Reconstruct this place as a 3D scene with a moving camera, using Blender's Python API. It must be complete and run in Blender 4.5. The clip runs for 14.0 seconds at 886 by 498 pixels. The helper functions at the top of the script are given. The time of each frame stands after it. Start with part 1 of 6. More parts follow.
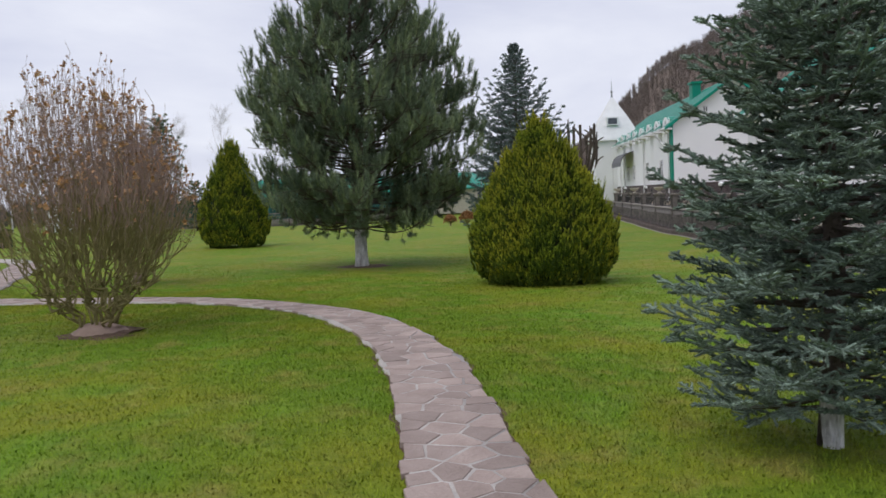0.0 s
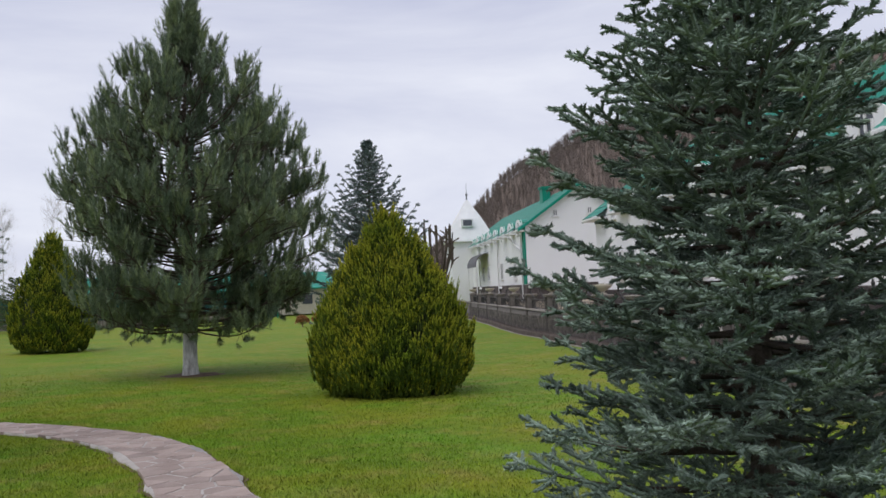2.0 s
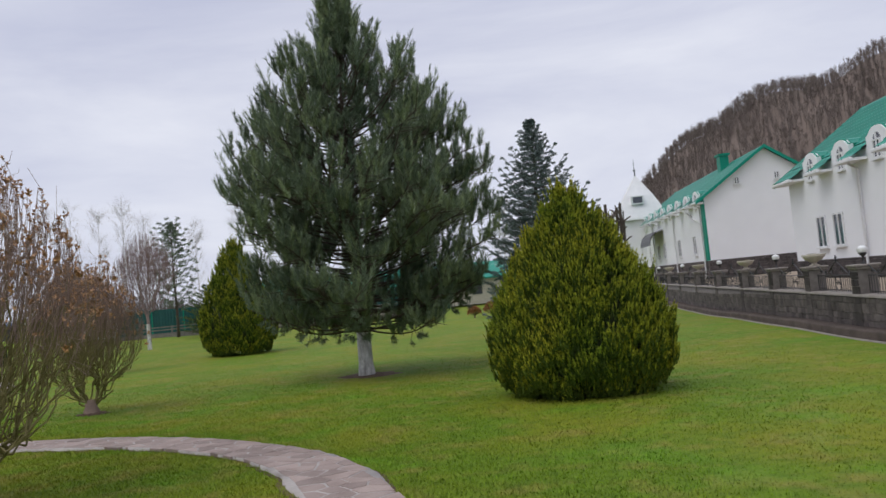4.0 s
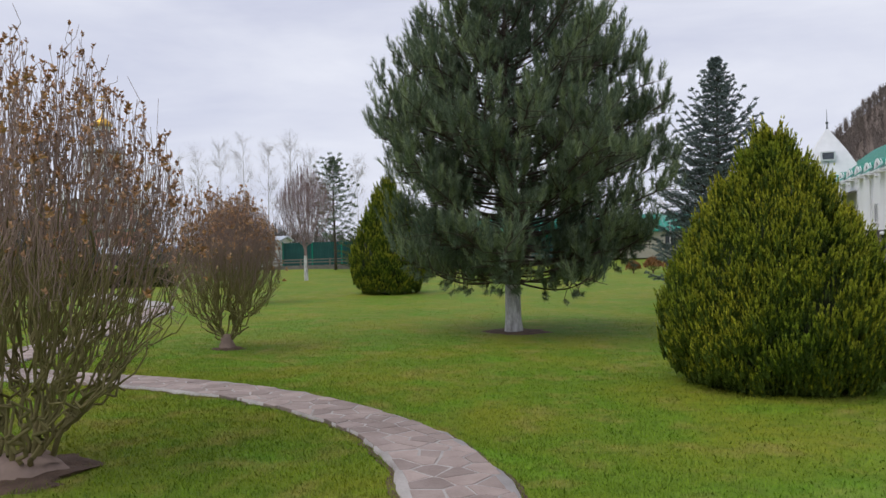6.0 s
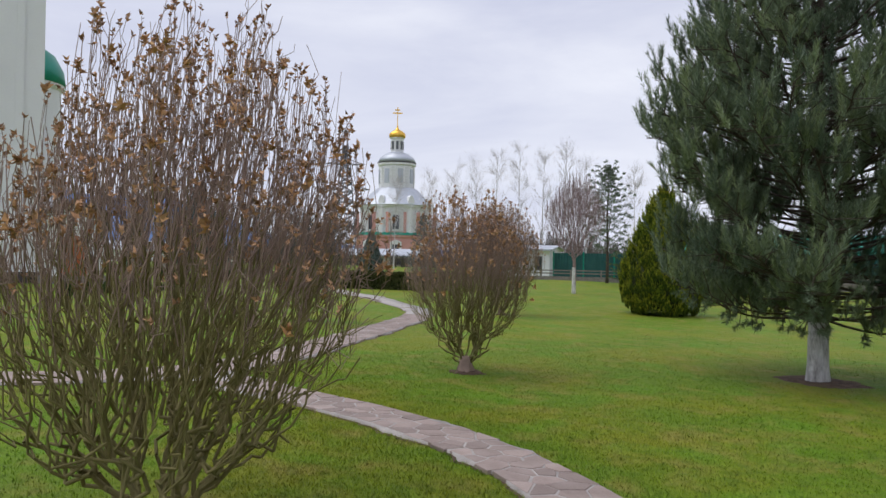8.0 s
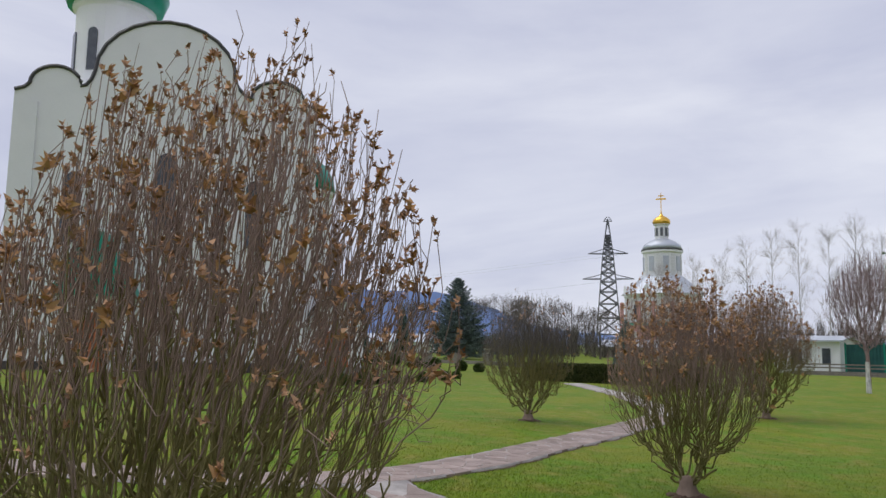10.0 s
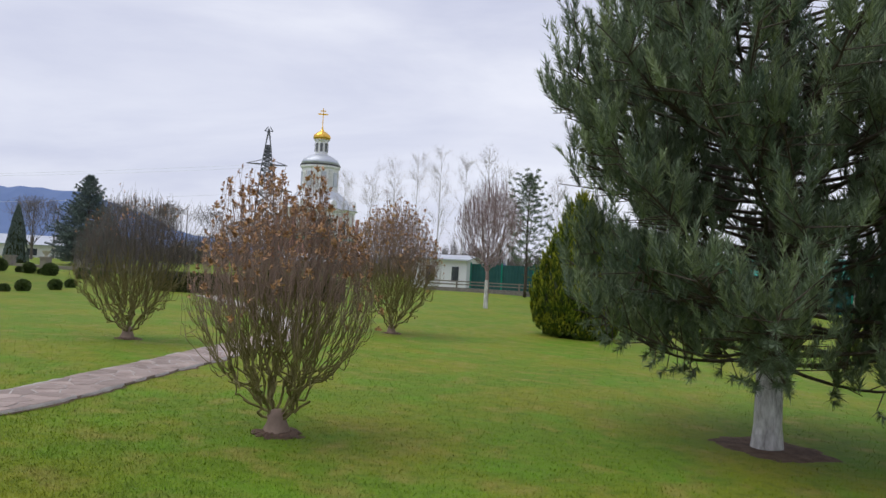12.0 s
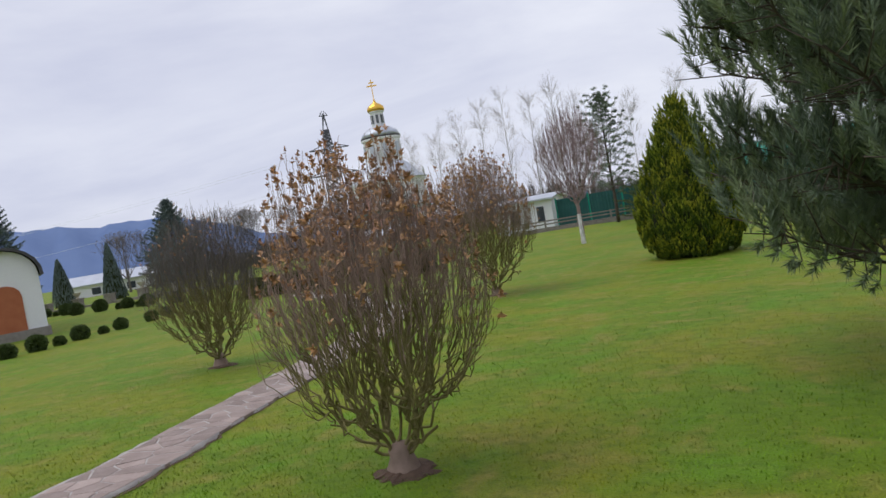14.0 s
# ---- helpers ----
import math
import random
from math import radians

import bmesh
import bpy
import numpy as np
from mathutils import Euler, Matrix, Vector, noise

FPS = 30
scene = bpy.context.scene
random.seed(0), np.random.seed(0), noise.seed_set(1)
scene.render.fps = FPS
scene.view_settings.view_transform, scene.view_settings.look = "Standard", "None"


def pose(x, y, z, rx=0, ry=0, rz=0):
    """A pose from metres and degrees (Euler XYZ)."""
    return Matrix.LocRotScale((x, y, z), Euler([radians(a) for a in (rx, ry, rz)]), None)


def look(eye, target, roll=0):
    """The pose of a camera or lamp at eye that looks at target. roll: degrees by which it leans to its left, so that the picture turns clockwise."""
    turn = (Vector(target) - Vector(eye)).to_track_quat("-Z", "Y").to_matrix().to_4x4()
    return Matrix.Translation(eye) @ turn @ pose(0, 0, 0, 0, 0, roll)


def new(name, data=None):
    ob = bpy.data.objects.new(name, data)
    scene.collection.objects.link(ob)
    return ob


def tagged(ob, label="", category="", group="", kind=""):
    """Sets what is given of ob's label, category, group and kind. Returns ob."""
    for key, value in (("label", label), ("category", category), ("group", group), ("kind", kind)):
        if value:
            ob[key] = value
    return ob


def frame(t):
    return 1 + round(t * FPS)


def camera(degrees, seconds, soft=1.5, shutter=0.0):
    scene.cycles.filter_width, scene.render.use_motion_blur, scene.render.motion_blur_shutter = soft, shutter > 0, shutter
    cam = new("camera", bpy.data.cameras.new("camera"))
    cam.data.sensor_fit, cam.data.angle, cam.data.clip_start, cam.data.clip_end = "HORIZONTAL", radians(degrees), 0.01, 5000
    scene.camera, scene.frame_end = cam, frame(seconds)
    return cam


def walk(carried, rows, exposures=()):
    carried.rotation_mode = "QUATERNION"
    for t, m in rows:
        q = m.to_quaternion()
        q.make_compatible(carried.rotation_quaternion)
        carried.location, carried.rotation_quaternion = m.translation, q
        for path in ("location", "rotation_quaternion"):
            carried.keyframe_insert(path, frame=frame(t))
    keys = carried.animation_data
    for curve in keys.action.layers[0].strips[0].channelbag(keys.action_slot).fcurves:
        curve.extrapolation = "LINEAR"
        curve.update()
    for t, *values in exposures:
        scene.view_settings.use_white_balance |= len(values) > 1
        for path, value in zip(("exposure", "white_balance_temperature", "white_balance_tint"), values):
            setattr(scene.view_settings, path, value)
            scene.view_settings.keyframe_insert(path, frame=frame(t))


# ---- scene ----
cam = camera(60.2, 14.0, shutter=0.1)
PATH = [
    (0, (-0.844, -4.842, 1.418), (-0.379, -2.902, 1.28), -2.6),
    (0.5, (-0.553, -4.572, 1.361), (0.23, -2.733, 1.292), -2.6),
    (1, (-0.274, -4.188, 1.415), (0.789, -2.494, 1.423), -2.9),
    (1.5, (-0.175, -3.866, 1.436), (0.853, -2.152, 1.506), -2.8),
    (2, (-0.189, -3.586, 1.408), (0.634, -1.766, 1.515), -2.3),
    (2.5, (-0.097, -3.189, 1.466), (0.721, -1.369, 1.601), -2.5),
    (3, (0.018, -2.689, 1.457), (0.656, -0.798, 1.599), -4.7),
    (3.5, (0.018, -2.441, 1.429), (0.518, -0.511, 1.581), -4.3),
    (4, (0.07, -2.208, 1.438), (0.484, -0.254, 1.541), -5.6),
    (4.2, (0.114, -2.085, 1.44), (0.417, -0.111, 1.55), -5.6),
    (6.3, (0.318, -0.405, 1.56), (0.319, 1.595, 1.532), -1.7),
    (6.5, (0.344, -0.233, 1.578), (0.347, 1.767, 1.547), -1.6),
    (7, (0.391, 0.19, 1.567), (0.408, 2.189, 1.535), -0.5),
    (7.5, (0.37, 0.623, 1.613), (-0.033, 2.582, 1.593), 0.2),
    (8, (0.301, 1.219, 1.627), (-0.395, 3.095, 1.643), 0.9),
    (8.2, (0.372, 1.317, 1.623), (-0.353, 3.181, 1.641), 0.3),
    (10.3, (0.527, 3.201, 1.681), (-0.797, 4.679, 1.927), 1.6),
    (10.5, (0.534, 3.368, 1.669), (-0.786, 4.853, 1.901), 2.3),
    (11, (0.326, 3.986, 1.721), (-0.724, 5.678, 1.904), 1.9),
    (11.5, (0.301, 4.523, 1.696), (-0.383, 6.398, 1.812), 2.9),
    (12, (0.227, 4.967, 1.667), (-0.289, 6.898, 1.711), 2.9),
    (12.5, (0.072, 5.368, 1.707), (-0.419, 7.306, 1.732), 1.3),
    (13, (-0.009, 5.869, 1.726), (-0.637, 7.767, 1.652), -7.2),
    (13.5, (-0.199, 6.303, 1.737), (-0.833, 8.199, 1.657), -7.0),
    (14, (-0.575, 6.685, 1.798), (-1.299, 8.548, 1.728), -10.0),
]
EXPOSURE = [(0, 0.0), (2.5, -0.05), (4, -0.11), (6.5, -0.03), (8, 0.02), (10.5, -0.13), (11, -0.05), (12, 0.02), (12.5, 0.08), (13, 0.07), (14, -0.04)]
walk(cam, [(t, look(eye, target, roll)) for t, eye, target, roll in PATH], EXPOSURE)

# ---- world, light ----
world = bpy.data.worlds.new("overcast_sky")
scene.world = world
world.use_nodes = True
wt = world.node_tree
wt.nodes.clear()
w_out = wt.nodes.new("ShaderNodeOutputWorld")
w_bg = wt.nodes.new("ShaderNodeBackground")
w_sky = wt.nodes.new("ShaderNodeTexSky")
w_sky.sky_type = "NISHITA"
w_sky.sun_disc = False
w_sky.sun_elevation = radians(58)
w_sky.sun_rotation = radians(150)
w_scale = wt.nodes.new("ShaderNodeMix")
w_scale.data_type = "RGBA"
w_scale.blend_type = "MULTIPLY"
w_scale.inputs[0].default_value = 1.0
w_scale.inputs[7].default_value = (0.11, 0.11, 0.11, 1)
w_co = wt.nodes.new("ShaderNodeTexCoord")
w_map = wt.nodes.new("ShaderNodeMapping")
w_map.inputs["Scale"].default_value = (1.0, 1.0, 4.2)
w_n1 = wt.nodes.new("ShaderNodeTexNoise")
w_n1.inputs["Scale"].default_value = 1.5
w_n1.inputs["Detail"].default_value = 7
w_n1.inputs["Roughness"].default_value = 0.55
w_n1.inputs["Distortion"].default_value = 0.4
w_ramp = wt.nodes.new("ShaderNodeValToRGB")
w_ramp.color_ramp.elements[0].position = 0.30
w_ramp.color_ramp.elements[0].color = (0.545, 0.575, 0.755, 1)
w_ramp.color_ramp.elements[1].position = 0.70
w_ramp.color_ramp.elements[1].color = (0.86, 0.88, 0.985, 1)
w_mix = wt.nodes.new("ShaderNodeMix")
w_mix.data_type = "RGBA"
w_mix.inputs[0].default_value = 0.93
wt.links.new(w_sky.outputs[0], w_scale.inputs[6])
wt.links.new(w_co.outputs["Generated"], w_map.inputs["Vector"])
wt.links.new(w_map.outputs[0], w_n1.inputs["Vector"])
wt.links.new(w_n1.outputs[0], w_ramp.inputs[0])
wt.links.new(w_scale.outputs[2], w_mix.inputs[6])
wt.links.new(w_ramp.outputs[0], w_mix.inputs[7])
wt.links.new(w_mix.outputs[2], w_bg.inputs[0])
w_bg.inputs[1].default_value = 1.0
wt.links.new(w_bg.outputs[0], w_out.inputs[0])

sun_data = bpy.data.lights.new("sun", "SUN")
sun_data.energy = 1.5
sun_data.angle = radians(50)
sun_data.color = (1.0, 0.98, 0.965)
sun = new("sun", sun_data)
sun.matrix_world = look((-20, -6, 40), (0, 0, 0))


# ---- materials ----
def mat(name, c1, c2=None, rough=0.7, scale=6.0, fine=60.0, bump=0.0, metal=0.0, spec=0.3, island=0.0, rand=0.0,
        tint=None, coord="Object", bump_scale=None, dist=0.02, stretch=None):
    """A two-scale noise material between c1 and c2; island / rand: how far loose pieces or objects differ in brightness."""
    m = bpy.data.materials.new(name)
    m.use_nodes = True
    nt = m.node_tree
    b = nt.nodes["Principled BSDF"]
    b.inputs["Roughness"].default_value = rough
    b.inputs["Metallic"].default_value = metal
    b.inputs["Specular IOR Level"].default_value = spec
    c2 = c2 or tuple(min(1, v * 1.25) for v in c1)
    if coord == "World":
        g = nt.nodes.new("ShaderNodeNewGeometry")
        vec = g.outputs["Position"]
    else:
        vec = nt.nodes.new("ShaderNodeTexCoord").outputs[coord]
    if stretch:
        mp = nt.nodes.new("ShaderNodeMapping")
        mp.inputs["Scale"].default_value = stretch
        nt.links.new(vec, mp.inputs[0])
        vec = mp.outputs[0]
    n1 = nt.nodes.new("ShaderNodeTexNoise")
    n1.inputs["Scale"].default_value = scale
    n1.inputs["Detail"].default_value = 5
    n2 = nt.nodes.new("ShaderNodeTexNoise")
    n2.inputs["Scale"].default_value = fine
    n2.inputs["Detail"].default_value = 3
    nt.links.new(vec, n1.inputs["Vector"])
    nt.links.new(vec, n2.inputs["Vector"])
    add = nt.nodes.new("ShaderNodeMath")
    add.operation = "MULTIPLY_ADD"
    nt.links.new(n2.outputs[0], add.inputs[0])
    add.inputs[1].default_value = 0.6
    sc = nt.nodes.new("ShaderNodeMath")
    sc.operation = "MULTIPLY_ADD"
    nt.links.new(n1.outputs[0], sc.inputs[0])
    sc.inputs[1].default_value = 1.6
    sc.inputs[2].default_value = -0.6
    nt.links.new(sc.outputs[0], add.inputs[2])
    mix = nt.nodes.new("ShaderNodeMix")
    mix.data_type = "RGBA"
    mix.inputs[6].default_value = (*c1, 1)
    mix.inputs[7].default_value = (*c2, 1)
    nt.links.new(add.outputs[0], mix.inputs[0])
    out = mix.outputs[2]
    for amount, kind in ((island, "island"), (rand, "rand")):
        if not amount:
            continue
        if kind == "island":
            src = nt.nodes.new("ShaderNodeNewGeometry").outputs["Random Per Island"]
        else:
            src = nt.nodes.new("ShaderNodeObjectInfo").outputs["Random"]
        mx = nt.nodes.new("ShaderNodeMix")
        mx.data_type = "RGBA"
        if tint:
            mx.inputs[7].default_value = (*tint, 1)
            pw = nt.nodes.new("ShaderNodeMath")
            pw.operation = "MULTIPLY"
            nt.links.new(src, pw.inputs[0])
            pw.inputs[1].default_value = amount
            nt.links.new(pw.outputs[0], mx.inputs[0])
        else:
            mr = nt.nodes.new("ShaderNodeMapRange")
            mr.inputs[3].default_value = 1 - amount
            mr.inputs[4].default_value = 1 + amount
            nt.links.new(src, mr.inputs[0])
            mx.blend_type = "MULTIPLY"
            mx.inputs[0].default_value = 1
            nt.links.new(mr.outputs[0], mx.inputs[7])
        nt.links.new(out, mx.inputs[6])
        out = mx.outputs[2]
    nt.links.new(out, b.inputs["Base Color"])
    if bump:
        bp = nt.nodes.new("ShaderNodeBump")
        bp.inputs["Strength"].default_value = bump
        bp.inputs["Distance"].default_value = dist
        if bump_scale:
            n3 = nt.nodes.new("ShaderNodeTexNoise")
            n3.inputs["Scale"].default_value = bump_scale
            n3.inputs["Detail"].default_value = 4
            nt.links.new(vec, n3.inputs["Vector"])
            nt.links.new(n3.outputs[0], bp.inputs["Height"])
        else:
            nt.links.new(n2.outputs[0], bp.inputs["Height"])
        nt.links.new(bp.outputs[0], b.inputs["Normal"])
    return m


def grass_mat(name, island):
    """Lawn: green with olive and straw-yellow patches that follow the ground."""
    m = bpy.data.materials.new(name)
    m.use_nodes = True
    nt = m.node_tree
    b = nt.nodes["Principled BSDF"]
    b.inputs["Roughness"].default_value = 0.75
    b.inputs["Specular IOR Level"].default_value = 0.15
    pos = nt.nodes.new("ShaderNodeNewGeometry").outputs["Position"]

    def noise_at(scale, detail, lo, hi):
        n = nt.nodes.new("ShaderNodeTexNoise")
        n.inputs["Scale"].default_value = scale
        n.inputs["Detail"].default_value = detail
        nt.links.new(pos, n.inputs["Vector"])
        r = nt.nodes.new("ShaderNodeMapRange")
        r.inputs[1].default_value = lo
        r.inputs[2].default_value = hi
        nt.links.new(n.outputs[0], r.inputs[0])
        return n, r.outputs[0]

    def blend(a, colour, fac, k=1.0):
        mx = nt.nodes.new("ShaderNodeMix")
        mx.data_type = "RGBA"
        if isinstance(a, tuple):
            mx.inputs[6].default_value = (*a, 1)
        else:
            nt.links.new(a, mx.inputs[6])
        mx.inputs[7].default_value = (*colour, 1)
        ml = nt.nodes.new("ShaderNodeMath")
        ml.operation = "MULTIPLY"
        nt.links.new(fac, ml.inputs[0])
        ml.inputs[1].default_value = k
        nt.links.new(ml.outputs[0], mx.inputs[0])
        return mx.outputs[2]

    _, big = noise_at(0.42, 5, 0.42, 0.6)
    _, mid = noise_at(2.3, 6, 0.5, 0.68)
    _, dark = noise_at(7.0, 6, 0.46, 0.66)
    _, lime = noise_at(1.1, 4, 0.52, 0.68)
    fine_n, fine = noise_at(42.0, 5, 0.42, 0.64)
    col = blend(GRASS, GRASS_YELLOW, big, 0.68)
    col = blend(col, GRASS_STRAW, mid, 0.66)
    col = blend(col, GRASS_LIME, lime, 0.55)
    col = blend(col, GRASS_DARK, dark, 0.34)
    col = blend(col, GRASS_DARK, fine, 0.26)
    if island:
        src = nt.nodes.new("ShaderNodeNewGeometry").outputs["Random Per Island"]
        mr = nt.nodes.new("ShaderNodeMapRange")
        mr.inputs[3].default_value = 0.85
        mr.inputs[4].default_value = 1.5
        nt.links.new(src, mr.inputs[0])
        mx = nt.nodes.new("ShaderNodeMix")
        mx.data_type = "RGBA"
        mx.blend_type = "MULTIPLY"
        mx.inputs[0].default_value = 1
        nt.links.new(col, mx.inputs[6])
        nt.links.new(mr.outputs[0], mx.inputs[7])
        col = mx.outputs[2]
    else:
        bp = nt.nodes.new("ShaderNodeBump")
        bp.inputs["Strength"].default_value = 0.7
        bp.inputs["Distance"].default_value = 0.03
        nt.links.new(fine_n.outputs[0], bp.inputs["Height"])
        nt.links.new(bp.outputs[0], b.inputs["Normal"])
    nt.links.new(col, b.inputs["Base Color"])
    return m


GRASS_LIME = (0.125, 0.28, 0.016)
GRASS, GRASS_YELLOW, GRASS_STRAW, GRASS_DARK = (0.138, 0.222, 0.014), (0.245, 0.242, 0.02), (0.30, 0.25, 0.065), (0.05, 0.105, 0.01)
M_GROUND = grass_mat("lawn_ground", False)
M_BLADE = grass_mat("lawn_blades", True)
M_STONE = mat("flagstone", (0.25, 0.19, 0.165), (0.40, 0.32, 0.285), 0.75, 4, 45, 0.55, rand=0.2)
M_MORTAR = mat("path_mortar", (0.30, 0.27, 0.25), (0.54, 0.50, 0.47), 0.9, 5, 70, 0.4, coord="World")
M_SOIL = mat("bare_soil", (0.075, 0.048, 0.033), (0.19, 0.125, 0.09), 0.95, 8, 90, 0.9, coord="World")
M_WHITEWASH = mat("whitewashed_bark", (0.24, 0.22, 0.20), (1.0, 0.99, 0.97), 0.9, 11, 46, 1.0, dist=0.04, stretch=(1, 1, 0.3))
M_BARK = mat("grey_brown_bark", (0.055, 0.043, 0.033), (0.13, 0.105, 0.085), 0.9, 8, 50, 0.8)
M_TWIG = mat("olive_brown_twigs", (0.14, 0.13, 0.045), (0.28, 0.23, 0.10), 0.8, 3, 30)
M_TWIG_RED = mat("reddish_brown_twigs", (0.215, 0.15, 0.12), (0.385, 0.28, 0.225), 0.8, 2, 20)
M_TWIG_GREY = mat("grey_brown_twigs", (0.10, 0.085, 0.075), (0.19, 0.165, 0.15), 0.85, 2, 20)
M_TWIG_MAUVE = mat("mauve_brown_twigs", (0.21, 0.14, 0.135), (0.38, 0.275, 0.265), 0.8, 2, 20)
M_BIRCH = mat("pale_birch_twigs", (0.50, 0.47, 0.48), (0.68, 0.65, 0.66), 0.85, 1, 9)
M_DRYLEAF = mat("dry_brown_seed_heads", (0.30, 0.155, 0.08), (0.58, 0.36, 0.21), 0.85, 2, 20, island=0.5)
M_PINE_YOUNG = mat("young_pine_needles", (0.11, 0.16, 0.075), (0.31, 0.37, 0.19), 0.55, 0.8, 6, island=0.3, coord="World")
M_PINE = mat("pine_needles", (0.052, 0.088, 0.058), (0.235, 0.295, 0.175), 0.55, 0.8, 6, island=0.35, coord="World")
M_FIR = mat("blue_spruce_needles", (0.042, 0.078, 0.052), (0.335, 0.42, 0.345), 0.6, 3.0, 16, island=0.5, coord="World")
M_SPRUCE = mat("dark_spruce_needles", (0.075, 0.11, 0.10), (0.22, 0.275, 0.26), 0.6, 0.7, 5, island=0.35, coord="World")
M_THUJA_GREEN = mat("green_thuja_sprays", (0.03, 0.065, 0.008), (0.14, 0.19, 0.02), 0.65, 1.3, 11, island=0.4, coord="World")
M_THUJA = mat("golden_thuja_sprays", (0.12, 0.215, 0.014), (0.47, 0.43, 0.032), 0.65, 1.3, 11, island=0.45, coord="World")
# near-black green for solid plant cores: the shade between sprays, put into colour
M_THUJA_CORE = mat("painted_shade_heart", (0.022, 0.034, 0.010), (0.05, 0.06, 0.02), 0.9, 4, 30)
M_HEDGE = mat("brownish_clipped_hedge", (0.045, 0.065, 0.018), (0.12, 0.125, 0.042), 0.7, 1.2, 9, island=0.4, coord="World")
M_BOX = mat("clipped_box_leaves", (0.05, 0.085, 0.022), (0.12, 0.165, 0.05), 0.6, 2, 12, island=0.4, coord="World")
M_WALL = mat("white_plaster", (0.80, 0.80, 0.81), (0.87, 0.87, 0.875), 0.85, 0.7, 25, 0.12)
M_ROOF = mat("teal_metal_roof", (0.0, 0.20, 0.135), (0.005, 0.30, 0.21), 0.38, 0.8, 14, spec=0.5)
M_TEAL = mat("teal_paint", (0.0, 0.215, 0.14), (0.0, 0.28, 0.19), 0.5, 1, 20)
M_CREAM = mat("white_trim", (0.70, 0.70, 0.70), (0.82, 0.82, 0.82), 0.6, 2, 30)
M_PLINTH = mat("dark_mortar", (0.12, 0.108, 0.10), (0.23, 0.205, 0.19), 0.9, 6, 60, 0.5)
M_RUBBLE = mat("dark_rubble_stone", (0.045, 0.038, 0.036), (0.13, 0.11, 0.105), 0.85, 5, 45, 0.6, rand=0.35, island=0.3)
M_CAP = mat("weathered_coping", (0.20, 0.175, 0.155), (0.33, 0.30, 0.27), 0.85, 5, 45, 0.4)
M_CURB = mat("brown_concrete_curb", (0.04, 0.03, 0.024), (0.125, 0.095, 0.08), 0.8, 2.2, 30, 0.9)
M_IRON = mat("black_wrought_iron", (0.012, 0.012, 0.013), (0.03, 0.03, 0.03), 0.5, 10, 60, spec=0.5)
M_VASE = mat("cream_cast_stone", (0.42, 0.38, 0.31), (0.58, 0.53, 0.45), 0.85, 6, 60, 0.3)
M_PAVE = mat("tan_yard_paving", (0.27, 0.215, 0.16), (0.38, 0.315, 0.245), 0.9, 0.8, 20, 0.2)
M_GLASS = mat("dark_window_glass", (0.035, 0.04, 0.05), (0.09, 0.10, 0.12), 0.08, 1.5, 6, spec=0.6)
M_CURTAIN = mat("grey_lace_curtain", (0.22, 0.22, 0.23), (0.36, 0.36, 0.37), 0.8, 9, 40)
M_GLOBE = mat("opal_lamp_globe", (0.78, 0.78, 0.78), (0.85, 0.85, 0.85), 0.25, 3, 20, spec=0.5)
M_GOLD = mat("gilded_metal", (0.75, 0.42, 0.06), (0.90, 0.56, 0.12), 0.28, 2, 20, metal=1.0)
M_SILVER = mat("pale_metal_roof", (0.45, 0.48, 0.53), (0.58, 0.61, 0.66), 0.4, 1, 10, metal=0.4)
M_PINK = mat("pink_plaster", (0.58, 0.29, 0.265), (0.68, 0.38, 0.34), 0.85, 0.5, 9)
M_CHURCH = mat("church_whitewash", (0.78, 0.78, 0.80), (0.87, 0.87, 0.88), 0.85, 0.35, 8, 0.1)
M_DOOR = mat("red_brown_door", (0.36, 0.105, 0.045), (0.48, 0.165, 0.075), 0.6, 2, 25)
M_DARKROOF = mat("dark_sheet_metal", (0.035, 0.033, 0.036), (0.08, 0.075, 0.08), 0.45, 2, 20, spec=0.5)
M_STEEL = mat("galvanised_steel", (0.10, 0.105, 0.12), (0.19, 0.195, 0.21), 0.5, 1, 10)
M_WOOD = mat("grey_weathered_wood", (0.16, 0.14, 0.12), (0.29, 0.26, 0.23), 0.9, 4, 40, 0.4)
M_HILL = mat("leaf_litter_slope", (0.13, 0.098, 0.078), (0.22, 0.17, 0.14), 0.95, 0.03, 0.4, coord="World")
M_WOODS = mat("bare_hillside_woods", (0.13, 0.105, 0.09), (0.215, 0.178, 0.158), 0.95, 0.02, 0.2, island=0.25, coord="World")
# distance haze is put into the base colour as blue
M_MOUNTAIN = mat("haze_tinted_mountains", (0.12, 0.175, 0.32), (0.165, 0.225, 0.37), 1.0, 0.002, 0.02, spec=0.0, coord="World")
M_TANLEAF = mat("curled_tan_leaves", (0.40, 0.20, 0.08), (0.62, 0.40, 0.20), 0.85, 2, 20, island=0.4)
M_DARKTEAL = mat("weathered_teal_sheet", (0.012, 0.075, 0.07), (0.03, 0.12, 0.11), 0.5, 1.5, 20)
M_FADED = mat("faded_thuja_tips", (0.17, 0.13, 0.06), (0.30, 0.24, 0.12), 0.8, 3, 20, island=0.3)
M_OCHRE = mat("faded_ochre_shrub", (0.27, 0.13, 0.05), (0.40, 0.22, 0.10), 0.9, 3, 20, island=0.4)


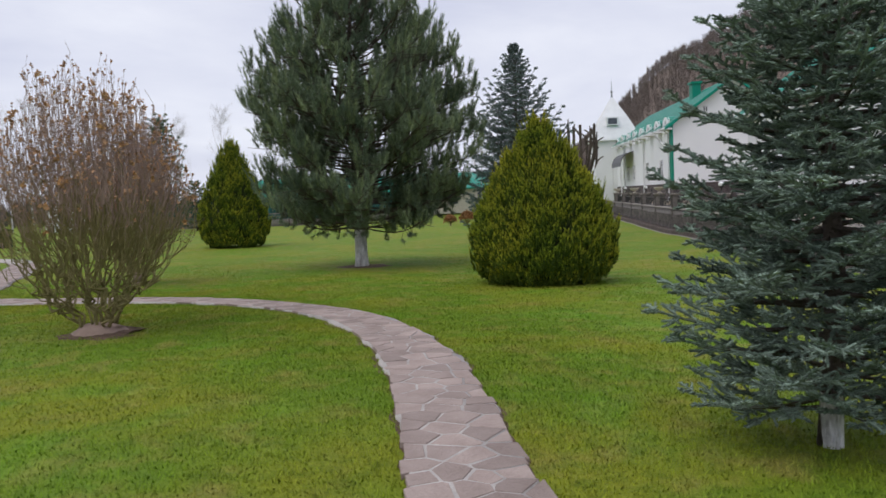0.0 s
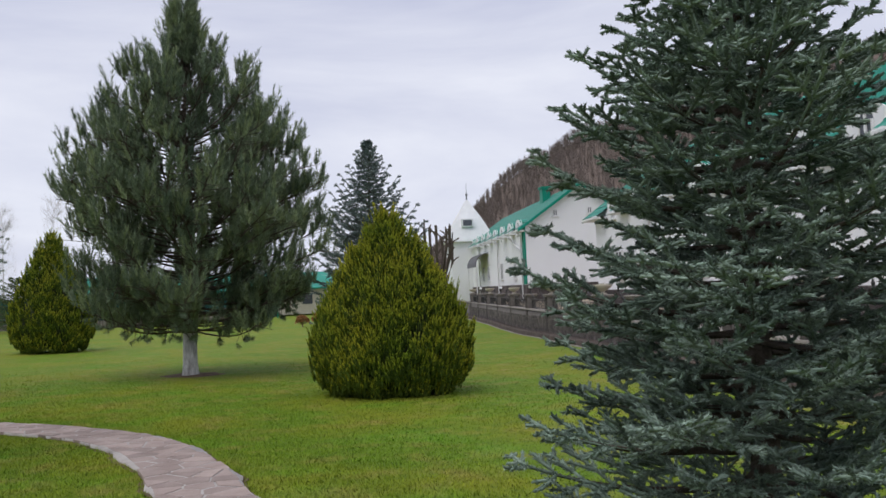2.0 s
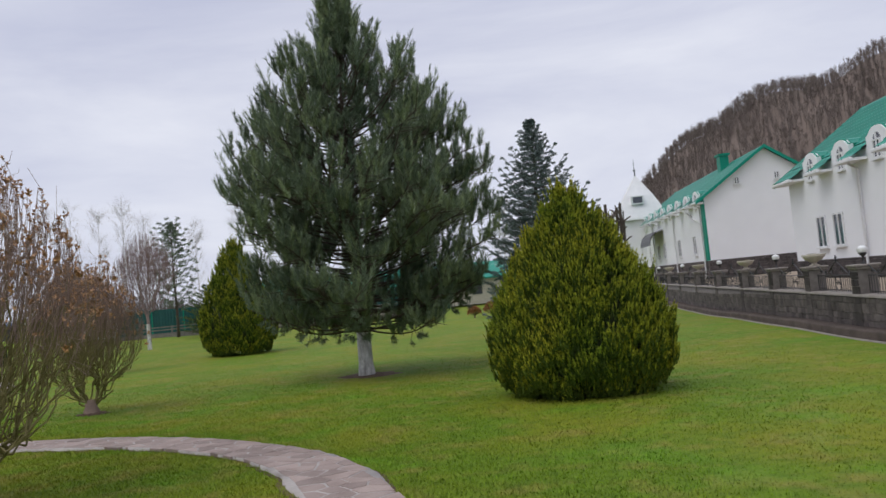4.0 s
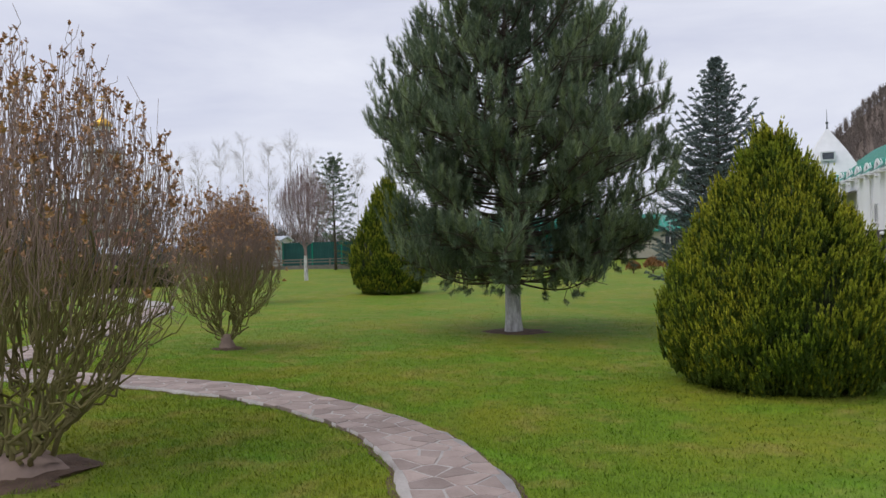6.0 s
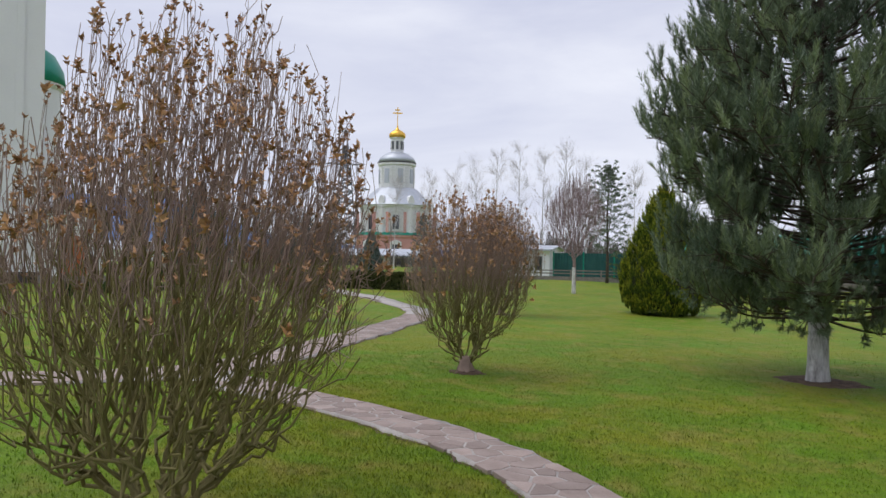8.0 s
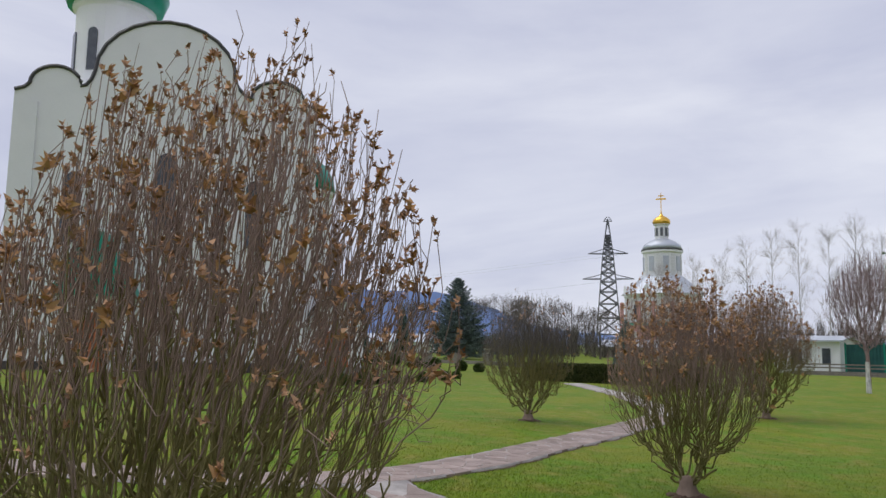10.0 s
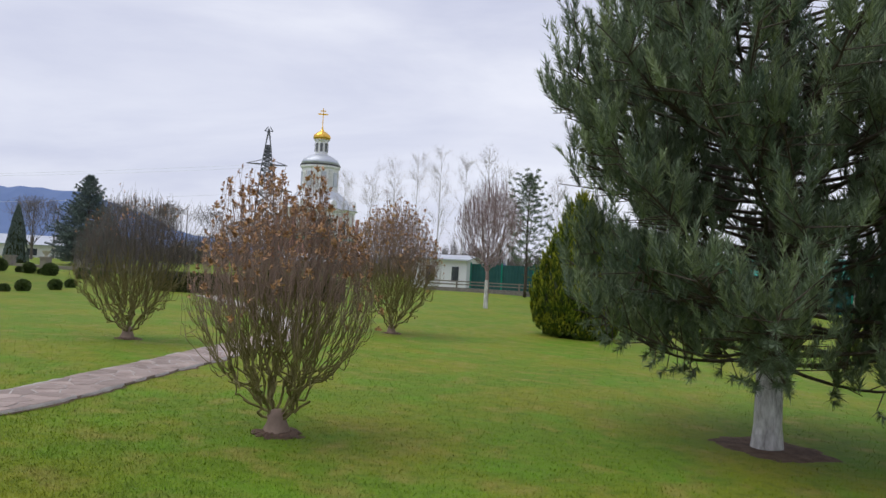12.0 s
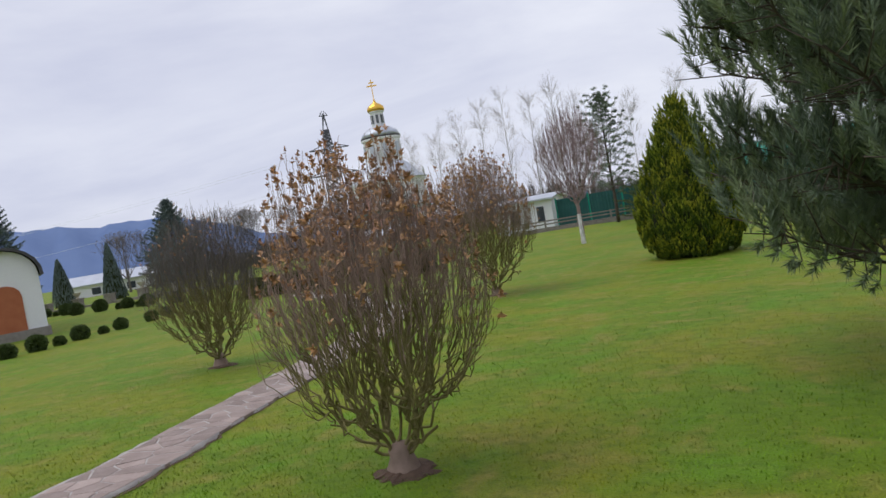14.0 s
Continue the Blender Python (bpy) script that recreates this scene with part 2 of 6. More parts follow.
# ---- building blocks ----
def ground_z(x, y):
    """Height of the lawn: it falls gently away from the start and rises towards the church."""
    x, y = np.asarray(x, float), np.asarray(y, float)
    base = -0.017 * np.clip(y, -30, 26) - 0.025 * np.clip(x, -12, 6)
    bank = 0.012 * np.clip(-x - 28, 0, 30) * np.clip((y - 15) / 15, 0, 1)
    fence_side = 0.09 * np.clip((x - 3.5) / 3.0, 0, 1) * np.clip((7 - y) / 5, 0, 1)
    return base + bank + fence_side + 0.02 * np.sin(x * 0.9 + 0.7) * np.sin(y * 0.7)


def gz(x, y):
    return float(ground_z(x, y))


def mesh_np(name, verts, faces):
    """A mesh from an array of vertices and one of faces, all with the same number of corners."""
    verts, faces = np.ascontiguousarray(verts, np.float32), np.ascontiguousarray(faces, np.int32)
    me = bpy.data.meshes.new(name)
    n, k = faces.shape
    me.vertices.add(len(verts))
    me.vertices.foreach_set("co", verts.ravel())
    me.loops.add(n * k)
    me.loops.foreach_set("vertex_index", faces.ravel())
    me.polygons.add(n)
    me.polygons.foreach_set("loop_start", np.arange(0, n * k, k, dtype=np.int32))
    me.update(calc_edges=True)
    return me


MADE = []


def hang(ob, parent, material, label="", kind=""):
    MADE.append(ob)
    if material:
        ob.data.materials.append(material)
    if parent is not None:
        ob.parent = parent
    return tagged(ob, label, kind=kind)


def part_np(name, verts, faces, material, parent=None, label="", kind=""):
    return hang(new(name, mesh_np(name, verts, faces)), parent, material, label, kind)


def part(name, bm, material, parent=None, label="", kind="", smooth=False):
    me = bpy.data.meshes.new(name)
    bm.normal_update()
    bm.to_mesh(me)
    bm.free()
    if smooth:
        me.shade_smooth()
    return hang(new(name, me), parent, material, label, kind)


def thing(name, label, category, m=None, group="", kind=""):
    ob = new(name)
    ob.empty_display_size = 0.2
    if m is not None:
        ob.matrix_world = m
    return tagged(ob, label, category, group, kind)


def box(bm, x0, x1, y0, y1, z0, z1, bevel=0.0):
    r = bmesh.ops.create_cube(bm, size=1, matrix=Matrix.Translation(((x0 + x1) / 2, (y0 + y1) / 2, (z0 + z1) / 2))
                              @ Matrix.Diagonal((abs(x1 - x0), abs(y1 - y0), abs(z1 - z0), 1)))
    if bevel:
        edges = {e for v in r["verts"] for e in v.link_edges}
        bmesh.ops.bevel(bm, geom=list(edges), offset=bevel, segments=1, affect="EDGES")
    return bm


def boxes(*items, bevel=0.0):
    bm = bmesh.new()
    for it in items:
        box(bm, *it, bevel=bevel)
    return bm


def prism(points, y0, y1):
    """An outline of (x, z), pushed from y0 to y1."""
    bm = bmesh.new()
    a = [bm.verts.new((x, y0, z)) for x, z in points]
    b = [bm.verts.new((x, y1, z)) for x, z in points]
    bm.faces.new(a)
    bm.faces.new(b[::-1])
    for i in range(len(a)):
        j = (i + 1) % len(a)
        bm.faces.new((a[j], a[i], b[i], b[j]))
    bmesh.ops.recalc_face_normals(bm, faces=bm.faces)
    return bm


def lathe(profile, sides=24, x=0.0, y=0.0, bm=None, turn=0.0):
    """Rings of (radius, z) round an upright axis."""
    bm = bm or bmesh.new()
    rings = []
    for r, z in profile:
        rings.append([bm.verts.new((x + r * math.cos(turn + 2 * math.pi * i / sides), y + r * math.sin(turn + 2 * math.pi * i / sides), z))
                      for i in range(sides)] if r > 1e-4 else [bm.verts.new((x, y, z))])
    for a, b in zip(rings, rings[1:]):
        for i in range(sides):
            j = (i + 1) % sides
            if len(a) == 1 and len(b) > 1:
                bm.faces.new((a[0], b[j], b[i]))
            elif len(b) == 1 and len(a) > 1:
                bm.faces.new((a[i], a[j], b[0]))
            elif len(a) > 1:
                bm.faces.new((a[i], a[j], b[j], b[i]))
    for ring, flip in ((rings[0], True), (rings[-1], False)):
        if len(ring) > 1:
            bm.faces.new(ring[::-1] if flip else ring)
    return bm


def tube(points, radius, sides=6, bm=None):
    """A round bar along points; radius is one number or one for each point."""
    bm = bm or bmesh.new()
    pts = [Vector(p) for p in points]
    rad = radius if isinstance(radius, (list, tuple)) else [radius] * len(pts)
    rings = []
    for i, p in enumerate(pts):
        d = (pts[min(i + 1, len(pts) - 1)] - pts[max(i - 1, 0)]).normalized()
        s = d.cross(Vector((0, 0, 1)) if abs(d.z) < 0.9 else Vector((1, 0, 0))).normalized()
        u = s.cross(d)
        rings.append([bm.verts.new(p + rad[i] * (s * math.cos(2 * math.pi * k / sides) + u * math.sin(2 * math.pi * k / sides)))
                      for k in range(sides)])
    for a, b in zip(rings, rings[1:]):
        for k in range(sides):
            bm.faces.new((a[k], a[(k + 1) % sides], b[(k + 1) % sides], b[k]))
    bm.faces.new(rings[0][::-1])
    bm.faces.new(rings[-1])
    return bm


def unit(v):
    return v / np.maximum(np.linalg.norm(v, axis=-1, keepdims=True), 1e-9)


def across(d):
    """Two directions square to each d."""
    ref = np.where(np.abs(d[:, 2:3]) < 0.9, np.array([[0, 0, 1.0]]), np.array([[1.0, 0, 0]]))
    s = unit(np.cross(d, ref))
    return s, np.cross(s, d)


def rods(p0, p1, r0, r1, sides=4):
    """Many thin tapered bars at once."""
    p0, p1 = np.asarray(p0, float), np.asarray(p1, float)
    d = unit(p1 - p0)
    s, u = across(d)
    n = len(p0)
    a = 2 * np.pi * np.arange(sides) / sides
    off = s[:, None, :] * np.cos(a)[None, :, None] + u[:, None, :] * np.sin(a)[None, :, None]
    ring0 = p0[:, None] + off * np.asarray(r0, float).reshape(-1, 1, 1)
    ring1 = p1[:, None] + off * np.asarray(r1, float).reshape(-1, 1, 1)
    verts = np.concatenate([ring0, ring1], 1).reshape(-1, 3)
    k = np.arange(sides)
    f = np.stack([k, (k + 1) % sides, (k + 1) % sides + sides, k + sides], 1)
    faces = (f[None] + (np.arange(n) * 2 * sides)[:, None, None]).reshape(-1, 4)
    return verts, faces


def needles(rng, p0, p1, per, length, width, spread, lift=0.0):
    """Needles all round each shoot from p0 to p1; per: how many on each."""
    p0, p1 = np.repeat(p0, per, 0), np.repeat(p1, per, 0)
    n = len(p0)
    t = rng.random((n, 1))
    d = unit(p1 - p0)
    s, u = across(d)
    a = rng.random((n, 1)) * 2 * np.pi
    side = s * np.cos(a) + u * np.sin(a)
    ang = spread * (0.7 + 0.6 * rng.random((n, 1))) * (1.05 - 0.5 * t)
    way = unit(d * np.cos(ang) + side * np.sin(ang) + np.array([[0, 0, lift]]))
    base = p0 + (p1 - p0) * t
    tip = base + way * length * (0.7 + 0.5 * rng.random((n, 1)))
    w = unit(np.cross(way, unit(rng.normal(size=(n, 3))))) * width / 2
    verts = np.stack([base - w, base + w, tip], 1).reshape(-1, 3)
    return verts, np.arange(3 * n).reshape(-1, 3)


# ---- trees and shrubs ----
def profile_at(prof, z):
    return np.interp(z, [p[0] for p in prof], [p[1] for p in prof])


def conifer(name, label, x, y, height, prof, branches, twig_gap, per_metre, nl, nw, material, seed, rise=0.12, droop=-0.1,
            trunk_r=0.09, spread=0.95, start=0.12, twig=0.42, sub=True, core=0.0, whitewash=0.0):
    """A spruce or fir: whorled boughs with side twigs, all clothed in short needles."""
    rng = np.random.default_rng(seed)
    z0 = gz(x, y)
    t = thing(name, label, "tree", pose(x, y, z0))
    tr = [(0.02 * math.sin(k), 0.02 * math.cos(2 * k), height * k / 8) for k in range(9)]
    part("trunk", tube(tr, [trunk_r * (1 - 0.95 * k / 8) + 0.006 for k in range(9)], 10), M_BARK, t, smooth=True)
    if whitewash:
        part("whitewash", lathe([(trunk_r * 1.02, -0.05), (trunk_r * 1.0, whitewash)], 12), M_WHITEWASH, t, "flaking white lime wash")
    P0, P1, W0, W1, WR = [], [], [], [], []
    golden = 2.39996
    for i in range(branches):
        f = (i + rng.random() * 0.7) / branches
        z = start + (height - start) * (f ** 0.92)
        R = float(profile_at(prof, z)) * rng.uniform(0.72, 1.12)
        if R < 0.06:
            continue
        az = i * golden + rng.uniform(-0.25, 0.25)
        out = np.array([math.cos(az), math.sin(az), 0.0])
        side = np.array([-out[1], out[0], 0.0])
        steps = max(4, int(R / twig_gap))
        ts = np.linspace(0.0, 1.0, steps + 1)
        up = rise * (0.4 + 1.4 * z / height)
        zz = z + R * (droop * ts + up * ts * ts * 2.2)
        pts = np.array([0, 0, 0]) + out * (R * ts)[:, None] + np.array([0, 0, 1]) * zz[:, None]
        W0.append(pts[:-1]); W1.append(pts[1:]); WR.append(np.linspace(0.016, 0.004, steps) * (0.5 + R))
        far = ts[:-1] > 0.22
        P0.append(pts[:-1][far]); P1.append(pts[1:][far])
        for k in range(steps + 1):
            if ts[k] < 0.18:
                continue
            for sgn in (-1, 1):
                L = R * twig * (1.12 - ts[k]) * rng.uniform(0.7, 1.2) + 0.05
                ang = rng.uniform(0.75, 1.05)
                d = out * math.cos(ang) + side * sgn * math.sin(ang) + np.array([0, 0, rng.uniform(-0.3, 0.55)])
                d /= np.linalg.norm(d)
                a = pts[k]
                b = a + d * L
                b[2] += 0.12 * L
                P0.append(a[None]); P1.append(b[None])
                W0.append(a[None]); W1.append(b[None]); WR.append(np.array([0.0035]))
                if sub:
                    for q in np.arange(0.35, 0.95, max(0.22, 0.05 / L)):
                        for s2 in (-1, 1):
                            l2 = L * 0.38 * (1.15 - q) + 0.025
                            sd = np.cross(d, np.array([0, 0, 1.0]))
                            d2 = d * 0.65 + sd * s2 * 0.7 + np.array([0, 0, rng.uniform(-0.3, 0.6)])
                            d2 /= np.linalg.norm(d2)
                            c = a + (b - a) * q
                            P0.append(c[None]); P1.append((c + d2 * l2)[None])
    P0, P1 = np.concatenate(P0), np.concatenate(P1)
    W0, W1, WR = np.concatenate(W0), np.concatenate(W1), np.concatenate(WR)
    v, f = rods(W0, W1, WR, WR * 0.8, 3)
    part_np("bough", v, f, M_BARK, t, kind="stuff")
    lens = np.linalg.norm(P1 - P0, axis=1)
    reps = np.maximum(1, np.round(lens * per_metre / 12)).astype(int)
    v, f = needles(rng, np.repeat(P0, reps, 0), np.repeat(P1, reps, 0), 12, nl, nw, spread)
    if core:
        v2, f2 = rods(P0, P1 + (P1 - P0) * 0.08, np.full(len(P0), core), np.full(len(P0), core * 0.7), 4)
        f2 = np.concatenate([f2[:, [0, 1, 2]], f2[:, [0, 2, 3]]])
        v, f = np.concatenate([v, v2]), np.concatenate([f, f2 + len(v)])
    part_np("crown", v, f, material, t, kind="stuff")
    return t


def pine(x, y, seed=3):
    """A broad pine with upright brushes of long needles at the ends of its boughs, and a whitewashed trunk."""
    rng = np.random.default_rng(seed)
    t = thing("pine_tree", "broad dark green pine with a whitewashed trunk on the lawn", "tree", pose(x, y, gz(x, y)))
    H = 8.02
    prof = [(1.0, 1.7), (1.5, 2.6), (2.4, 2.95), (3.6, 3.05), (4.8, 2.95), (5.6, 2.5), (6.4, 1.9), (7.0, 1.2), (7.6, 0.55), (8.02, 0.05)]
    tp = [(0.05 * math.sin(k * 0.9), 0.03 * math.sin(k * 1.7), 0.96 + (H - 1.2) * k / 9) for k in range(10)]
    part("trunk", tube(tp, [0.16 * (1 - k / 9.5) ** 1.2 + 0.012 for k in range(10)], 12), M_BARK, t, smooth=True)
    part("whitewashed_trunk", lathe([(0.21, -0.1), (0.185, 0.06), (0.16, 0.3), (0.152, 0.97)], 14), M_WHITEWASH, t, "flaking white lime wash", smooth=True)
    W0, W1, R0, R1, S0, S1, U0, U1 = [], [], [], [], [], [], [], []
    n = 230
    for i in range(n):
        f = (i + rng.random()) / n
        z = 1.0 + (H - 1.5) * f ** 1.12
        az = i * 2.39996 + rng.uniform(-0.4, 0.4)
        climb = rng.uniform(0.15, 0.7) if z < 1.9 else rng.uniform(0.45, 1.25) + 0.25 * f
        R = float(profile_at(prof, min(H - 0.05, z + climb))) * rng.uniform(0.72, 1.0) * (1 + 0.05 * math.sin(3 * az) + 0.07 * math.cos(az))
        out = np.array([math.cos(az), math.sin(az), 0.0])
        side = np.array([-out[1], out[0], 0.0])
        ts = np.linspace(0, 1, 9)
        sag = -0.3 * rng.random() if z < 1.8 else -0.03
        pts = out * (R * ts)[:, None] + np.array([0, 0, 1.0]) * (z + sag * np.sin(ts * 2.6) + climb * ts ** 1.6)[:, None]
        pts += side * (0.14 * np.sin(ts * 5 + i))[:, None]
        W0.append(pts[:-1]); W1.append(pts[1:])
        rr = np.linspace(0.03, 0.009, 9) * (0.55 + 0.45 * R / 3)
        R0.append(rr[:-1]); R1.append(rr[1:])
        m = max(6, int(R * (9.2 if z < 2.4 else 7.6)))
        for _ in range(m):
            q = rng.uniform(0.2, 1.0) ** 0.7
            a = np.array([np.interp(q, ts, pts[:, k]) for k in range(3)])
            sg = rng.choice([-1, 1])
            L = rng.uniform(0.2, 0.6) * (0.5 + 0.5 * min(1, R / 2))
            d = out * rng.uniform(0.1, 0.9) + side * sg * rng.uniform(0.05, 1.0) + np.array([0, 0, rng.uniform(-0.1, 0.8)])
            d /= np.linalg.norm(d)
            b = a + d * L
            W0.append(a[None]); W1.append(b[None]); R0.append(np.array([0.008])); R1.append(np.array([0.005]))
            for _ in range(rng.integers(2, 4)):
                c = a + (b - a) * rng.uniform(0.35, 1.0)
                up = np.array([rng.normal(0, 0.16), rng.normal(0, 0.16), 0.9]) + d * rng.uniform(0.1, 0.5)
                up /= np.linalg.norm(up)
                S0.append(c); S1.append(c + up * rng.uniform(0.2, 0.4))
            if z < 1.6 and rng.random() < 0.45:
                e = a - np.array([0, 0, rng.uniform(0.05, 0.25)]) + side * rng.normal(0, 0.1)
                W0.append(a[None]); W1.append(e[None]); R0.append(np.array([0.007])); R1.append(np.array([0.005]))
                U0.append(e); U1.append(e + out * 0.07 + np.array([0, 0, rng.uniform(-0.08, 0.05)]))
        for _ in range(3):
            a = pts[-1]
            up = np.array([rng.normal(0, 0.14), rng.normal(0, 0.14), 0.9]) + out * rng.uniform(0.1, 0.45)
            up /= np.linalg.norm(up)
            S0.append(a); S1.append(a + up * rng.uniform(0.38, 0.65))
    for k in range(26):
        a = np.array([rng.normal(0, 0.16), rng.normal(0, 0.16), H - rng.uniform(0.15, 1.3)])
        S0.append(a); S1.append(a + np.array([a[0] * 0.5, a[1] * 0.5, rng.uniform(0.3, 0.5)]))
    v, f = rods(np.concatenate(W0), np.concatenate(W1), np.concatenate(R0), np.concatenate(R1), 5)
    part_np("bough", v, f, M_BARK, t, kind="stuff")
    S0, S1 = np.array(S0), np.array(S1)
    young = (rng.random(len(S0)) < 0.34) & (np.linalg.norm(S0[:, :2], axis=1) > 0.55 * profile_at(prof, np.minimum(S0[:, 2], H)))
    for sel, mt, nm, lab in ((~young, M_PINE, "crown", ""), (young, M_PINE_YOUNG, "young_shoot", "lighter green young needles")):
        v, f = needles(rng, S0[sel], S1[sel], 56, 0.125, 0.0122, 0.82, 0.1)
        part_np(nm, v, f, mt, t, lab, kind="stuff")
    v, f = needles(rng, np.array(U0), np.array(U1), 60, 0.105, 0.0105, 1.25, 0.0)
    part_np("low_tuft", v, f, M_PINE, t, kind="stuff")
    return t


def thuja(x, y, height, radius, n, seed, bare_top, scale=1.0):
    """A dense golden thuja of upright flattened sprays round a solid heart painted dark as shade."""
    rng = np.random.default_rng(seed)
    t = thing("thuja_bush", "dense conical golden-green thuja bush on the lawn" if bare_top else "golden-green thuja bush with a pointed top", "bush", pose(x, y, gz(x, y)))
    prof = [(0.0, 0.74), (0.06, 0.9), (0.15, 0.99), (0.28, 0.985), (0.44, 0.84), (0.6, 0.64), (0.78, 0.385), (0.92, 0.17), (1.0, 0.03)]
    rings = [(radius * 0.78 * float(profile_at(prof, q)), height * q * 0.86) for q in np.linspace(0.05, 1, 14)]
    part("heart", lathe(rings, 20), M_THUJA_CORE, t, "solid core painted dark as the shade inside the foliage")
    zs = np.linspace(0, 1, 400)
    wgt = profile_at(prof, zs) + 0.12
    k = 7
    m = n // k
    q = rng.choice(zs, m, p=wgt / wgt.sum()) * 1.0 - 0.02 + rng.uniform(0, 0.01, m)
    az = rng.random(m) * 2 * np.pi
    lump = 1 + 0.03 * np.sin(az * 5 + q * 9) + 0.025 * np.sin(az * 11 - q * 23)
    R = radius * profile_at(prof, q) * lump
    out = np.stack([np.cos(az), np.sin(az), 0 * az], 1)
    tang = np.stack([-np.sin(az), np.cos(az), 0 * az], 1)
    proud = rng.uniform(-0.17, 0.06, m) * scale
    c = out * np.maximum(R * 0.95 + proud, 0.01)[:, None] + np.array([0, 0, 1.0]) * (q * height)[:, None]
    size = rng.uniform(0.7, 1.3, (m, 1)) * scale
    lean = rng.normal(0, 0.12, (m, 1))
    c, out, tang, size, lean = (np.repeat(a, k, 0) for a in (c, out, tang, size, lean))
    n = len(c)
    s = np.tile(np.linspace(-1, 1, k)[:, None], (m, 1)) + rng.normal(0, 0.1, (n, 1))
    p0 = c + tang * s * 0.06 * size + out * rng.normal(0, 0.012, (n, 1)) + np.array([0, 0, 1.0]) * (0.06 * (1 - np.abs(s)) + rng.uniform(-0.03, 0.03, (n, 1))) * size
    ax = unit(out * 0.28 + np.array([0, 0, 1.0]) + tang * (s * 0.16 + lean) + rng.normal(0, 0.05, (n, 3)))
    L = rng.uniform(0.15, 0.24, (n, 1)) * size * (1.1 - 0.45 * np.abs(s))
    v, f = needles(rng, p0 - ax * L * 0.1, p0 + ax * L * 0.75, 15, 0.045 * scale, 0.019 * scale, 0.6, 0.2)
    part_np("spray", v, f, M_THUJA_GREEN, t, "deep green inner sprays", kind="stuff")
    v, f = needles(rng, p0 + ax * L * 0.6, p0 + ax * L * 1.05, 11, 0.036 * scale, 0.018 * scale, 0.65, 0.25)
    part_np("spray_tip", v, f, M_THUJA, t, "golden spray tips", kind="stuff")
    if bare_top:
        a = rng.random(60) * 2 * np.pi
        rr = rng.random(60) * 0.22
        b0 = np.stack([np.cos(a) * rr, np.sin(a) * rr, height * (0.94 - rr * 0.75)], 1)
        b1 = b0 + np.stack([np.cos(a) * 0.05, np.sin(a) * 0.05, rng.uniform(0.12, 0.36, 60)], 1)
        v, f = rods(b0, b1, np.full(60, 0.006), np.full(60, 0.002), 3)
        part_np("bare_tips", v, f, M_TWIG_RED, t, "bare brown twig tips")
        v, f = needles(rng, b0, b1, 60, 0.05, 0.011, 0.35, 0.3)
        part_np("faded_tips", v, f, M_FADED, t, "faded brown sprays", kind="stuff")
    return t


def grow(rng, stems, height, radius, seg, r0, split, up, wander, pitch, cap, base_r=0.06, top=0.72, shrink=0.9, first=2):
    """Bare branches that grow from the ground within a vase-shaped outline. Gives bars and tips."""
    A, B, RA, RB, tips = [], [], [], [], []
    todo = []
    for i in range(stems):
        az = 2 * math.pi * (i + rng.uniform(-0.3, 0.3)) / stems
        el = rng.uniform(*pitch)
        d = np.array([math.cos(az) * math.cos(el), math.sin(az) * math.cos(el), math.sin(el)])
        todo.append((np.array([math.cos(az) * base_r, math.sin(az) * base_r, 0.03]), d, r0 * rng.uniform(0.7, 1.1), 0))
    prof = [(0, 0.3), (0.12, 0.5), (0.3, 0.86), (0.5, 1.0), (0.72, 0.98), (0.88, 0.82), (1.0, top * 0.6)]
    while todo and len(A) < cap:
        p, d, r, k = todo.pop(0)
        L = seg * rng.uniform(0.7, 1.3)
        flat = math.hypot(p[0], p[1])
        limit = radius * float(profile_at(prof, min(1, p[2] / height)))
        lean = up * (1.0 + 3.0 * max(0, flat / max(limit, 0.01) - 0.7))
        d = d + np.array([0, 0, lean]) + rng.normal(0, wander, 3)
        if flat > limit * 0.9:
            d[:2] -= 0.28 * p[:2] / max(flat, 0.01)
        d /= np.linalg.norm(d)
        q = p + d * L
        rn = max(r * shrink, 0.0022)
        A.append(p); B.append(q); RA.append(r); RB.append(rn)
        hlim = height * (1.0 - 0.16 * (flat / max(radius, 0.01)) ** 2) * rng.uniform(0.9, 1.02)
        if q[2] > hlim or (rn <= 0.0023 and rng.random() < 0.12):
            tips.append((q, d))
            continue
        todo.append((q, d, rn, k + 1))
        if k >= first - 1 and rng.random() < split:
            s, u = across(d[None])
            a = rng.uniform(0, 2 * math.pi)
            e = d * 0.8 + (s[0] * math.cos(a) + u[0] * math.sin(a)) * rng.uniform(0.35, 0.65)
            todo.append((q, e / np.linalg.norm(e), rn * rng.uniform(0.6, 0.85), k + 1))
    return np.array(A), np.array(B), np.array(RA), np.array(RB), tips


def rough_disc(rng, r):
    """A low uneven patch of dug soil with a ragged edge."""
    bm = bmesh.new()
    rings = []
    for q, z in ((1.0, -0.02), (0.8, 0.006), (0.45, 0.018)):
        rings.append([bm.verts.new((r * q * (1 + rng.uniform(-0.22, 0.22)) * math.cos(a), r * q * (1 + rng.uniform(-0.22, 0.22)) * math.sin(a), z + rng.uniform(-0.006, 0.012)))
                      for a in np.linspace(0, 2 * math.pi, 26, endpoint=False)])
    for a, b in zip(rings, rings[1:]):
        for i in range(26):
            bm.faces.new((a[i], a[(i + 1) % 26], b[(i + 1) % 26], b[i]))
    bm.faces.new(rings[-1])
    return bm


